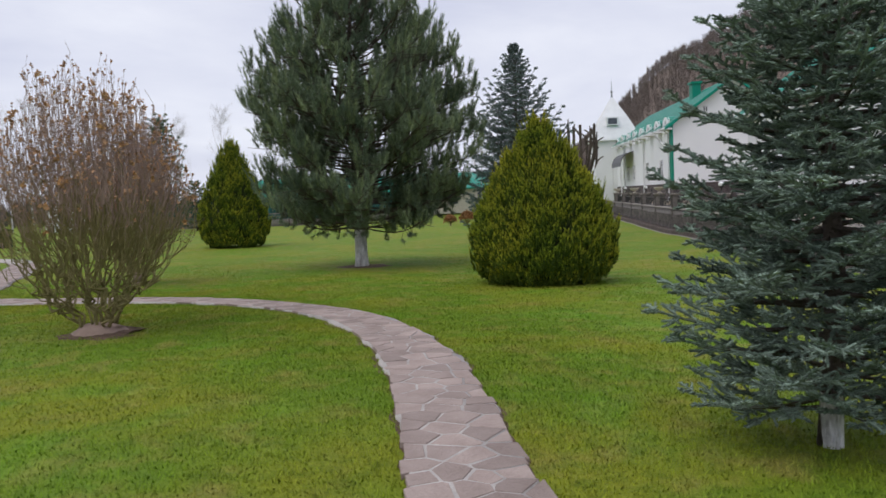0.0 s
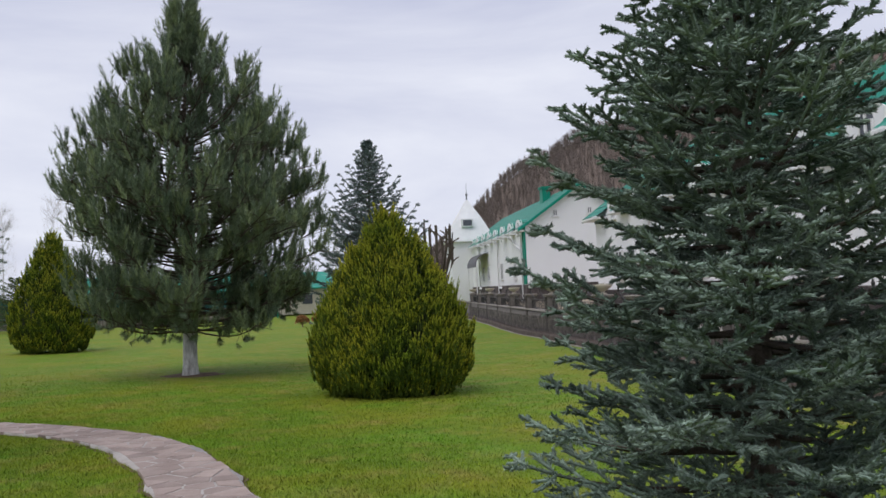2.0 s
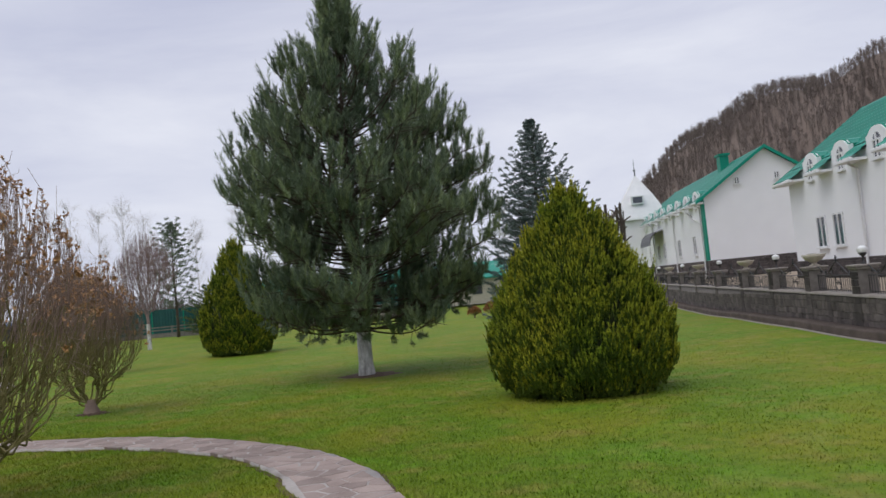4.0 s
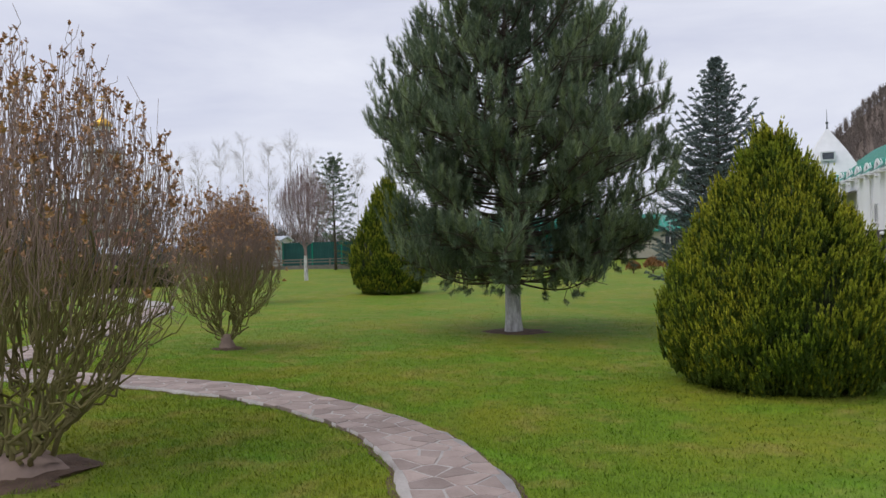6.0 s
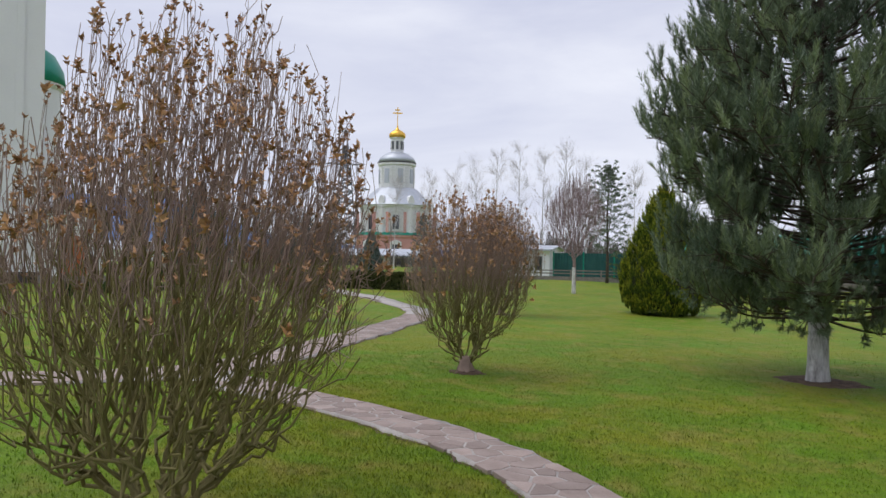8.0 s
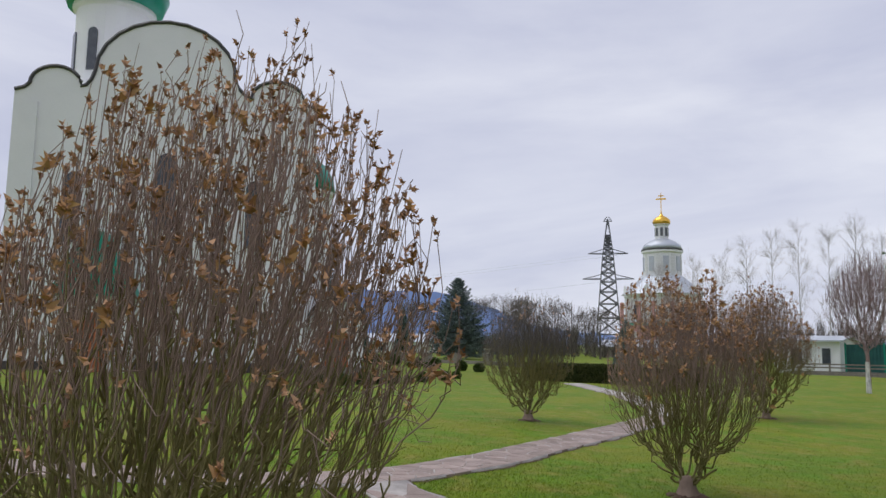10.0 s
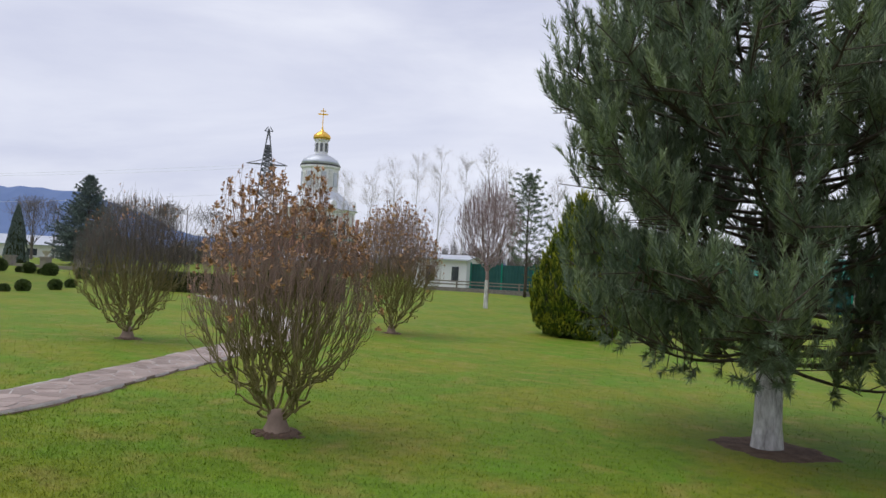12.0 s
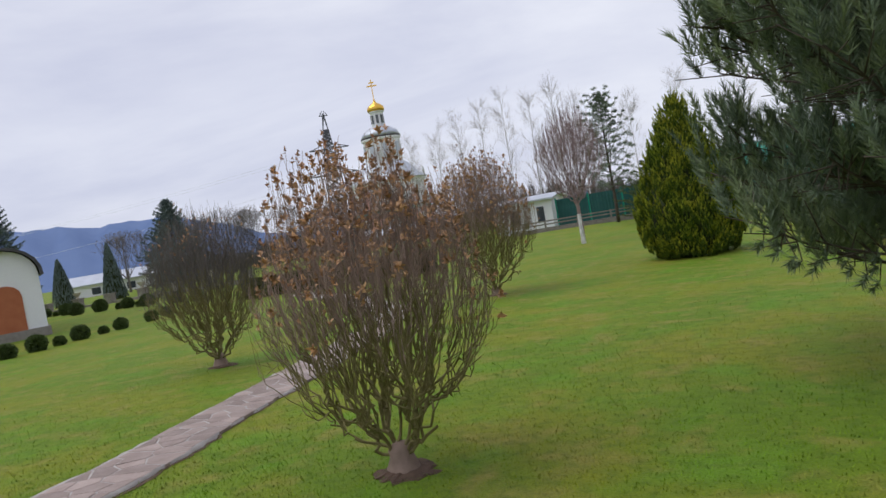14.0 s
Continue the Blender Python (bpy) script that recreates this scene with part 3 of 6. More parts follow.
def forked_shrub(rng, height, radius, counts, base, r0):
    """A vase-shaped shrub whose stems fork again and again: each order of branches bends away from its parent
    towards its own share of the crown. Gives bars for each order, and the tips."""
    def share(n):
        k = np.arange(n) + 0.5
        a = k * 2.39996 + rng.uniform(-0.5, 0.5, n) * 0.8
        q = np.sqrt(k / n) * rng.uniform(0.88, 1.06, n)
        return np.stack([q * np.cos(a), q * np.sin(a)], 1)

    tall = rng.uniform(-1, 1, (6, 3))

    def place(q, t):
        d = np.minimum(np.linalg.norm(q, axis=1), 1.05)
        lump = 0.96 + sum(0.034 * np.sin(5 * (k + 1) * (q[:, 0] * a + q[:, 1] * b) + 6 * c) for k, (a, b, c) in enumerate(tall[:4]))
        h = height * lump * (1 - 0.46 * d ** 2.8)
        r = radius * (1 - (1 - np.minimum(t, 1)) ** 1.75) + base * 0.9 * (1 - t) ** 3
        return np.stack([q[:, 0] * r, q[:, 1] * r, min(0.16, 0.02 / base) * (1 - t) + h * t ** (1.0 + 0.3 * d)], 1)

    spans = [(0.0, 0.2), (0.13, 0.42), (0.3, 0.68), (0.46, 0.97), (0.6, 1.0)]
    widths = [(r0, r0 * 0.75), (r0 * 0.62, r0 * 0.4), (r0 * 0.4, r0 * 0.24), (r0 * 0.24, r0 * 0.14), (r0 * 0.14, r0 * 0.1)]
    orders, tips, above = [], None, None
    for level, n in enumerate(counts):
        q = share(n)
        t0, t1 = spans[level]
        if above is None:
            source, a, b = q * 0.9, np.full(n, t0), np.full(n, t1)
        else:
            near = np.argmin(((q[:, None] - above[0][None]) ** 2).sum(2), 1)
            source = above[0][near]
            a = above[1][near] + (above[2][near] - above[1][near]) * rng.uniform(0.45, 1.0, n)
            b = t1 * (1 + rng.uniform(-0.24, 0.05, n))
            b = np.maximum(b, a + 0.08)
        steps = (5, 6, 6, 5, 3)[level]
        q_mid = (source + q) / 2 + rng.normal(0, 0.03, q.shape)
        pts = []
        for k in range(steps + 1):
            u = k / steps
            e = u * u * (3 - 2 * u)
            qq = source * (1 - e) ** 2 + 2 * q_mid * e * (1 - e) + q * e * e
            p = place(qq, a + (b - a) * u)
            if 0 < k:
                p = p + rng.normal(0, (0.02, 0.03, 0.024, 0.018, 0.014)[level] * radius, p.shape)
            pts.append(p)
        pts = np.stack(pts, 1)
        if above is not None:
            pts[:, 0] = above[3](near, a)
        ww = np.linspace(*widths[level], steps + 1)[None] * rng.uniform(0.8, 1.2, (n, 1))
        orders.append((pts[:, :-1].reshape(-1, 3), pts[:, 1:].reshape(-1, 3), ww[:, :-1].ravel(), ww[:, 1:].ravel()))

        def on(idx, t, pts=pts, a=a, b=b, steps=steps):
            x = np.clip((t - a[idx]) / (b[idx] - a[idx]), 0, 1) * steps
            i = np.minimum(x.astype(int), steps - 1)
            fr = (x - i)[:, None]
            return pts[idx, i] * (1 - fr) + pts[idx, i + 1] * fr
        above = (q, a, b, on)
        ends = pts[:, -1], unit(pts[:, -1] - pts[:, -2])
        tips = ends if level < 3 else (np.concatenate([tips[0], ends[0]]), np.concatenate([tips[1], ends[1]])) if level == 4 else ends
    return orders, tips


def bare_shrub(name, label, x, y, height, radius, seed, counts=(11, 46, 210, 900, 2600), leaf=0.5, low=0.5, per=5, size=0.05,
               twig=M_TWIG, fine=M_TWIG_RED, r0=0.026, leafmat=M_DRYLEAF, soil=0.28, base=0.1, tan=0.05, lean=0.0):
    rng = np.random.default_rng(seed)
    t = thing(name, label, "shrub", pose(x, y, gz(x, y)))
    orders, (tp, td) = forked_shrub(rng, height, radius, counts, base, r0)
    for a, b, _, _ in orders:
        a[:, 1] += lean * a[:, 2]
        b[:, 1] += lean * b[:, 2]
    tp[:, 1] += lean * tp[:, 2]
    sh = 0.26 * min(1.0, 0.12 / base)
    bm = lathe([(base * 1.4, -0.05), (base * 1.2, sh * 0.2), (base * 1.03, sh * 0.5), (base * 0.95, sh * 0.75), (base * 0.6, sh * 0.95), (0, sh)], 14)
    for v in bm.verts:
        v.co.x *= 1 + rng.uniform(-0.2, 0.2)
        v.co.y *= 1 + rng.uniform(-0.2, 0.2)
    part("stool", bm, M_TWIG_RED, t, "gnarled cut-back stool", smooth=True)
    cat = [np.concatenate(z) for z in zip(*orders[:3])]
    v, f = rods(*cat, 5)
    part_np("stem", v, f, twig, t, "mossy olive-brown stems", kind="stuff")
    cat = [np.concatenate(z) for z in zip(*orders[3:])]
    high = cat[0][:, 2] + rng.normal(0, 0.2, len(cat[0])) > height * 0.42
    for sel, mt, nm in ((high, fine, "twig"), (~high, twig, "lower_twig")):
        v, f = rods(*[z[sel] for z in cat], 3)
        part_np(nm, v, f, mt, t, kind="stuff")
    if leaf:
        rise = np.clip((tp[:, 2] / height - low) * 3.2, 0.12, 1.0)
        keep = rng.random(len(tp)) < leaf * rise
        v, f = needles(rng, tp[keep] - td[keep] * 0.02, tp[keep] + td[keep] * 0.02, per, size, size * 0.8, 1.2, 0.0)
        part_np("seed_head", v, f, leafmat, t, "dry brown seed heads", kind="stuff")
        keep = rng.random(len(tp)) < tan
        v, f = needles(rng, tp[keep] - td[keep] * 0.05, tp[keep], 9, size * 1.6, size * 1.1, 1.4, 0.0)
        part_np("dry_leaf", v, f, M_TANLEAF, t, "curled tan leaves", kind="stuff")
    if soil:
        s = part("soil_ring", rough_disc(rng, soil), M_SOIL, t, "dug bare soil")
        s.location = (0, 0, 0.01)
    return t


def bare_tree(name, label, x, y, height, radius, seed, trunk_h, twig, cap=1500, r0=0.05, scale_r=1.0, stems=6, up=0.09, fan=(0.7, 1.4)):
    rng = np.random.default_rng(seed)
    t = thing(name, label, "tree", pose(x, y, gz(x, y)))
    tr = 0.07 * scale_r
    part("trunk", tube([(0, 0, -0.1), (0.02, 0, trunk_h * 0.5), (0, 0.01, trunk_h), (0, 0, trunk_h + (height - trunk_h) * 0.5), (0, 0, height * 0.94)],
                       [tr * 1.2, tr, tr * 0.85, tr * 0.45, tr * 0.12], 8), twig, t)
    A, B, RA, RB, tips = grow(rng, stems, height - trunk_h, radius, height * 0.055, r0, 0.26, up, 0.12, fan, cap, base_r=0.02, first=1, shrink=0.86)
    A[:, 2] += trunk_h
    B[:, 2] += trunk_h
    v, f = rods(A, B, np.maximum(RA, 0.007 * scale_r), np.maximum(RB, 0.006 * scale_r), 3)
    part_np("branch", v, f, twig, t, kind="stuff")
    return t


def clipped_ball(x, y, r, seed, label):
    rng = np.random.default_rng(seed)
    r *= 0.8
    t = thing("box_ball", label, "shrub", pose(x, y, gz(x, y)), "clipped box balls")
    part("heart", lathe([(r * 0.9 * math.sin(a), r * 0.8 - r * 0.84 * math.cos(a)) for a in np.linspace(0.15, math.pi, 9)], 14), M_THUJA_CORE, t, "solid core painted dark as inner shade")
    d = unit(rng.normal(size=(700, 3)))
    p = d * r * np.array([1, 1, 0.9]) * (1 + rng.normal(0, 0.03, (700, 1))) + np.array([0, 0, r * 0.8])
    p[:, 2] = np.maximum(p[:, 2], 0.02)
    v, f = needles(rng, p - d * 0.06, p, 5, 0.09, 0.06, 0.9)
    part_np("leaf", v, f, M_BOX, t, kind="stuff")
    return t


# ---- ground ----
def ground_sheet():
    xs = np.concatenate([-np.geomspace(1800, 62, 22), np.linspace(-60, 40, 101), np.geomspace(42, 1800, 22)])
    ys = np.concatenate([-np.geomspace(900, 22, 14), np.linspace(-20, 75, 96), np.geomspace(77, 2200, 24)])
    X, Y = np.meshgrid(xs, ys)
    Z = ground_z(X, Y)
    v = np.stack([X, Y, Z], -1).reshape(-1, 3)
    w = len(xs)
    i = (np.arange(len(ys) - 1)[:, None] * w + np.arange(w - 1)[None]).ravel()
    g = part_np("ground", v, np.stack([i, i + 1, i + 1 + w, i + w], 1), M_GROUND)
    g.data.shade_smooth()
    tagged(g, "mown green lawn with yellowish mossy patches", "lawn", kind="structure")


ground_sheet()


def curve_points(ctrl, step):
    """Even steps along a smooth line through ctrl."""
    c = np.array(ctrl, float)
    c = np.vstack([2 * c[0] - c[1], c, 2 * c[-1] - c[-2]])
    out = []
    for i in range(1, len(c) - 2):
        for t in np.linspace(0, 1, 24, endpoint=False):
            a, b, d, e = c[i - 1], c[i], c[i + 1], c[i + 2]
            out.append(0.5 * (2 * b + (d - a) * t + (2 * a - 5 * b + 4 * d - e) * t * t + (3 * b - a - 3 * d + e) * t ** 3))
    out = np.array(out)
    s = np.concatenate([[0], np.cumsum(np.linalg.norm(np.diff(out, axis=0), axis=1))])
    k = np.arange(0, s[-1], step)
    return np.stack([np.interp(k, s, out[:, 0]), np.interp(k, s, out[:, 1])], 1)


NEAR_PATH = [(-0.45, -9.0), (-0.25, -5.5), (-0.1, -3.2), (0.07, -1.5), (0.33, 0.3), (0.47, 1.8), (0.43, 3.5), (0.16, 5.1), (-0.38, 6.25), (-1.45, 7.4),
             (-2.5, 8.1), (-3.6, 8.65), (-4.8, 9.05), (-6.2, 9.6)]
FAR_PATH = [(-15, 2.5), (-11.5, 5.0), (-9.0, 7.0), (-7.3, 8.4), (-6.35, 10.0), (-6.35, 12.2), (-6.75, 14.3), (-7.15, 17), (-7.8, 20.6), (-8.8, 23.6),
            (-10.8, 26.4), (-13.6, 29.7), (-16.2, 32.4), (-18.2, 34.4)]
near_line, far_line = curve_points(NEAR_PATH, 0.1), curve_points(FAR_PATH, 0.1)


def path_bed(name, line, width, label):
    d = unit(np.gradient(line, axis=0))
    nrm = np.stack([-d[:, 1], d[:, 0]], 1)
    n = len(line)
    rng = np.random.default_rng(5)
    wob = np.convolve(rng.normal(0, 0.06, n + 8), np.ones(5) / 5, "same")[:n]
    cols = []
    for s in (-1, -0.985, 0.985, 1):
        p = line + nrm * ((width / 2 + wob) * s)[:, None]
        z = ground_z(p[:, 0], p[:, 1]) + (0.0345 if abs(s) < 0.99 else -0.06)
        cols.append(np.column_stack([p, z]))
    v = np.stack(cols, 1).reshape(-1, 3)
    i = (np.arange(n - 1)[:, None] * 4 + np.arange(3)[None]).ravel()
    ob = part_np(name, v, np.stack([i, i + 1, i + 5, i + 4], 1), M_MORTAR)
    # dark soil strip that also paints the raised path's shadow line
    cols = []
    for s in (-1, 1):
        p = line + nrm * ((width / 2 + 0.035 + 1.4 * wob) * s)[:, None]
        cols.append(np.column_stack([p, ground_z(p[:, 0], p[:, 1]) + 0.006]))
    v = np.stack(cols, 1).reshape(-1, 3)
    i = np.arange(n - 1) * 2
    edge = part_np("soil_strip", v, np.stack([i, i + 1, i + 3, i + 2], 1), M_SOIL)
    tagged(edge, "dark worn soil that also paints the shadow line along both path edges", "soil strip", kind="structure")
    return tagged(ob, label, "path", kind="structure")


bed_near = path_bed("footpath_1", near_line, 0.68, "winding pinkish-grey flagstone garden path")
bed_far = path_bed("footpath_2", far_line, 0.84, "wider flagstone path that curves towards the hedge")


# ---- the trees of the lawn ----
pine(1.69, 14.75)
thuja(4.2, 8.32, 2.85, 1.36, 16800, 11, True)
thuja(-1.86, 30.0, 4.5, 1.5, 7500, 12, False, 1.5)
conifer("blue_spruce", "young blue-green spruce with snow-pale needle tips", 2.12, -1.36, 4.15,
        [(0.1, 0.66), (0.5, 0.83), (1.2, 0.8), (2.1, 0.68), (2.5, 0.44), (3.2, 0.34), (4.15, 0.03)], 215, 0.105, 560, 0.021, 0.0102,
        M_FIR, 21, trunk_r=0.06, rise=0.2, droop=-0.18, start=0.18, whitewash=0.3, core=0.0075)
conifer("spruce_tree", "tall dark grey-green spruce behind the thuja", 9.15, 23.6, 7.75,
        [(0.4, 2.5), (1.5, 2.45), (2.8, 2.1), (4.2, 1.6), (5.6, 1.0), (6.8, 0.5), (7.75, 0.03)], 170, 0.19, 115, 0.075, 0.017,
        M_SPRUCE, 22, trunk_r=0.12, rise=0.26, droop=-0.1, start=0.4, twig=0.36)

bare_shrub("hibiscus_shrub", "large bare vase-shaped shrub with dry seed heads by the path", -2.74, 4.75, 3.04, 1.25, 31, (17, 56, 190, 600, 1250), 0.65, 0.25, 6, 0.03, r0=0.02, base=0.24, soil=0.5, tan=0.075, lean=0.12)
bare_shrub("hibiscus_shrub", "bare vase-shaped shrub with dry brown leaves and a cut stool", -3.36, 12.15, 2.72, 1.0, 32, (12, 44, 160, 560, 1300), 0.55, 0.42, 6, 0.034, r0=0.0185, tan=0.05)
bare_shrub("hibiscus_shrub", "bare dark grey-brown rounded shrub on the lawn", -9.5, 17.85, 3.05, 1.16, 33, (13, 46, 170, 560, 1300), 0.08, 0.5, 5, 0.035, fine=M_TWIG_GREY, r0=0.02, tan=0.0)
bare_shrub("hibiscus_shrub", "bare reddish-brown shrub with faded leaves on the lawn", -6.55, 25.2, 3.65, 1.38, 34, (13, 46, 180, 640, 1600), 0.5, 0.4, 6, 0.042, r0=0.022, tan=0.05)


def mulch_ring(x, y, r):
    bm = rough_disc(np.random.default_rng(7), r)
    ob = part("soil_bed", bm, M_SOIL)
    ob.location = (x, y, gz(x, y) + 0.005)
    tagged(ob, "bare brown soil ring round the pine trunk", "soil bed", kind="structure")


mulch_ring(1.66, 14.7, 0.72)

# ---- right-hand buildings ----
FAC = Matrix(((0.29, 0.957, 0, 14.6), (0.957, -0.29, 0, 3.7), (0, 0, 1, 0), (0, 0, 0, 1)))  # x along the facade, y into the house


def rubble(rng, w, h, stones, gap=0.007):
    """Uneven stones that fill a w x h face, as quads of (x0, x1, z0, z1)."""
    out = []
    z = 0.0
    while z < h - 0.05:
        rh = min(h - z, rng.uniform(0.13, 0.24))
        x = 0.0
        while x < w - 0.05:
            rw = min(w - x, rng.uniform(0.14, 0.36))
            if w - x - rw < 0.1:
                rw = w - x
            k = rng.uniform(-0.012, 0.012, 4)
            out.append((x + gap + k[0], x + rw - gap + k[1], z + gap + k[2], z + rh - gap + k[3]))
            x += rw
        z += rh
    return out


def arch_outline(w, h, n=8):
    """A round-headed opening of that width and height, from the sill's middle."""
    r = w / 2
    return [(-r, 0), (r, 0)] + [(r * math.cos(a), h - r + r * math.sin(a)) for a in np.linspace(0, math.pi, n)]


def house_window(parent, s, z0, w, h, arched=False):
    """White frame with two casements and lace curtains behind dark glass."""
    g = new("window")
    g.parent = parent
    g.location = (s, 0, z0)
    out = arch_outline(w, h) if arched else [(-w / 2, 0), (w / 2, 0), (w / 2, h), (-w / 2, h)]
    part("reveal", prism([(x * 1.03, z * 1.01) for x, z in out], -0.004, 0.03), M_CURTAIN, g, "grey lace curtain behind the glass")
    part("pane", prism(out, -0.012, -0.006), M_GLASS, g, "dark reflecting glass")
    fw = 0.045
    items = [(-w / 2 - 0.01, -w / 2 + fw, -0.05, -0.004, 0, h - (w / 2 if arched else 0)), (w / 2 - fw, w / 2 + 0.01, -0.05, -0.004, 0, h - (w / 2 if arched else 0)),
             (-w / 2, w / 2, -0.05, -0.004, 0, fw), (-0.035, 0.035, -0.05, -0.004, 0, h - 0.02)]
    items.append((-w / 2, w / 2, -0.05, -0.004, h - w / 2 - 0.03, h - w / 2 + 0.03) if arched else (-w / 2, w / 2, -0.05, -0.004, h - fw, h))
    part("window_frame", boxes(*items), M_CREAM, g, "white plastic frame")
    part("window_sill", boxes((-w / 2 - 0.08, w / 2 + 0.08, -0.13, 0, -0.07, -0.01)), M_CREAM, g, "white sill")
    return g


def drainpipe(parent, s, z_top, z_bot, lean=0.0):
    pts = [(s + lean, -0.42, z_top), (s + lean, -0.36, z_top - 0.14), (s, -0.1, z_top - 0.34), (s, -0.1, z_bot + 0.2), (s, -0.22, z_bot + 0.05)]
    part("drainpipe", tube(pts, 0.055, 8), M_CREAM, parent, "white metal downpipe", smooth=True)


def roof_tiles(parent, s0, s1, y0, z0, y1, z1, name="roof"):
    """A slope of pressed metal tiles: waves along it and a small step at each course."""
    L = math.hypot(y1 - y0, z1 - z0)
    courses, waves = int(L / 0.36), int(abs(s1 - s0) / 0.22)
    us = np.linspace(s0, s1, waves * 4 + 1)
    ridge = 0.022 * np.abs(np.sin(np.pi * waves * (us - s0) / (s1 - s0)))
    ny, nz = -(z1 - z0) / L, (y1 - y0) / L
    rows = []
    for c in range(courses):
        for q, lift in ((c / courses, 0.035), ((c + 0.98) / courses, 0.0)):
            h = ridge + lift
            rows.append(np.stack([us, y0 + (y1 - y0) * q + ny * h, z0 + (z1 - z0) * q + nz * h], 1))
    v = np.concatenate(rows)
    w = len(us)
    i = (np.arange(len(rows) - 1)[:, None] * w + np.arange(w - 1)[None]).ravel()
    return part_np(name, v, np.stack([i, i + 1, i + 1 + w, i + w], 1), M_ROOF, parent, "teal pressed-metal tiles")


def dormer(parent, s, zb):
    """A shaped white gable over the eaves with an arched window and a little teal roof behind it."""
    g = new("dormer")
    g.parent = parent
    g.location = (s, 0, zb)
    w = 0.74
    out = [(-w, -0.9), (w, -0.9), (w, 0.34), (w * 0.86, 0.36), (w * 0.72, 0.42), (w * 0.5, 0.54), (w * 0.25, 0.59), (0, 0.6),
           (-w * 0.25, 0.59), (-w * 0.5, 0.54), (-w * 0.72, 0.42), (-w * 0.86, 0.36), (-w, 0.34)]
    part("gable", prism(out, -0.006, 0.16), M_WALL, g, "white curved gable")
    part("dormer_roof", prism([(x * 1.06, z + 0.03) for x, z in out[2:]] + [(-w, 0.1), (w, 0.1)], 0.163, 1.35), M_ROOF, g, "small teal metal roof")
    part("coping", tube([(x, 0.06, z + 0.015) for x, z in out[2:]], 0.035, 5), M_TEAL, g, "teal coping")
    wd = house_window(parent, s, zb - 0.46, 0.5, 0.84, True)
    wd.location.y = -0.006
    return g


def white_house(name, label, s0, s1, zb, zp, ze, rise, depth, dormers, wins, chimney=None, gable_windows=()):
    """A two-storey white house with its eaves side to the lawn and a gable end with a teal corner strip."""
    t = thing(name, label, "house", FAC.copy())
    part("plinth", boxes((s0 - 0.02, s1 + 0.02, -0.06, depth + 0.06, zb - 1.0, zp)), M_PLINTH, t, "stone-clad plinth")
    rng = np.random.default_rng(int(s1))
    faces = [(s0 + a, s0 + b, -0.085, -0.055, zb - 0.1 + c, zb - 0.1 + d) for a, b, c, d in rubble(rng, s1 - s0, zp - zb + 0.08, 0)]
    part("plinth_stones", boxes(*faces), M_RUBBLE, t, "dark rubble stones", kind="stuff")
    faces = [(s0 - 0.055, s0 - 0.015, a, b, zb - 0.1 + c, zb - 0.1 + d) for a, b, c, d in rubble(rng, depth, zp - zb + 0.08, 0)]
    part("plinth_stones", boxes(*faces), M_RUBBLE, t, "dark rubble stones", kind="stuff")
    mid = depth / 2
    part("wall", prism([(0, zp), (depth, zp), (depth, ze), (mid, ze + rise), (0, ze)], s0, s1), M_WALL, t, "white plaster")
    MADE[-1].matrix_local = Matrix(((0, 1, 0, 0), (1, 0, 0, 0), (0, 0, 1, 0), (0, 0, 0, 1)))
    over = 0.5
    k = rise / mid
    roof_tiles(t, s0 - 0.35, s1 + 0.35, 0.17, ze + 0.17 * k + 0.1, mid, ze + rise + 0.1)
    roof_tiles(t, s0 - 0.35, s1 + 0.35, depth + over, ze - over * k + 0.1, mid, ze + rise + 0.1)
    for sx in (s0 - 0.38, s1 + 0.33):
        part("bargeboard", prism([(-over, ze - over * k - 0.06), (mid, ze + rise - 0.06), (depth + over, ze - over * k - 0.06), (depth + over, ze - over * k + 0.14),
                                  (mid, ze + rise + 0.15), (-over, ze - over * k + 0.14)], sx, sx + 0.05), M_TEAL, t, "teal gable edge")
        MADE[-1].matrix_local = Matrix(((0, 1, 0, 0), (1, 0, 0, 0), (0, 0, 1, 0), (0, 0, 0, 1)))
    part("corner_strip", boxes((s0 - 0.012, s0 + 0.62, -0.014, 0.1, zp + 0.01, ze)), M_TEAL, t, "teal painted corner strip")
    edges = [s0 - 0.35] + [e for d in dormers for e in (d - 0.77, d + 0.77)] + [s1 + 0.35]
    for a, b in zip(edges[::2], edges[1::2]):
        roof_tiles(t, a, b, -over, ze - over * k + 0.1, 0.17, ze + 0.17 * k + 0.1, "eave_roof")
        part("soffit", boxes((a, b, -over + 0.04, -0.003, ze - over * k - 0.02, ze - over * k + 0.07)), M_CREAM, t, "white boxed eaves")
        part("gutter", boxes((a, b, -over - 0.11, -over + 0.03, ze - over * k - 0.03, ze - over * k + 0.09), bevel=0.02), M_CREAM, t, "white gutter")
    for d in dormers:
        dormer(t, d, ze)
    for s in wins:
        house_window(t, s, zp + 0.48, 0.82, 1.2)
    for i, d in enumerate(dormers):
        if i % 3 == 0:
            drainpipe(t, d - 1.35 + (0.22 if i == 0 else 0), ze - over * k + 0.1, zb)
    part("sloping_pipe", tube([(s0 + 3.4, -0.34, ze - 0.55), (s0 + 3.3, -0.09, ze - 0.8), (s0 + 2.9, -0.09, ze - 1.0), (s0 + 0.72, -0.09, ze - 1.55)], 0.05, 8), M_CREAM, t, "white sloping drainpipe", smooth=True)
    for y, z in gable_windows:
        wn = house_window(t, 0, 0, 0.3, 0.42)
        wn.matrix_local = Matrix.Translation((s0, y, z)) @ Matrix.Rotation(radians(-90), 4, "Z")
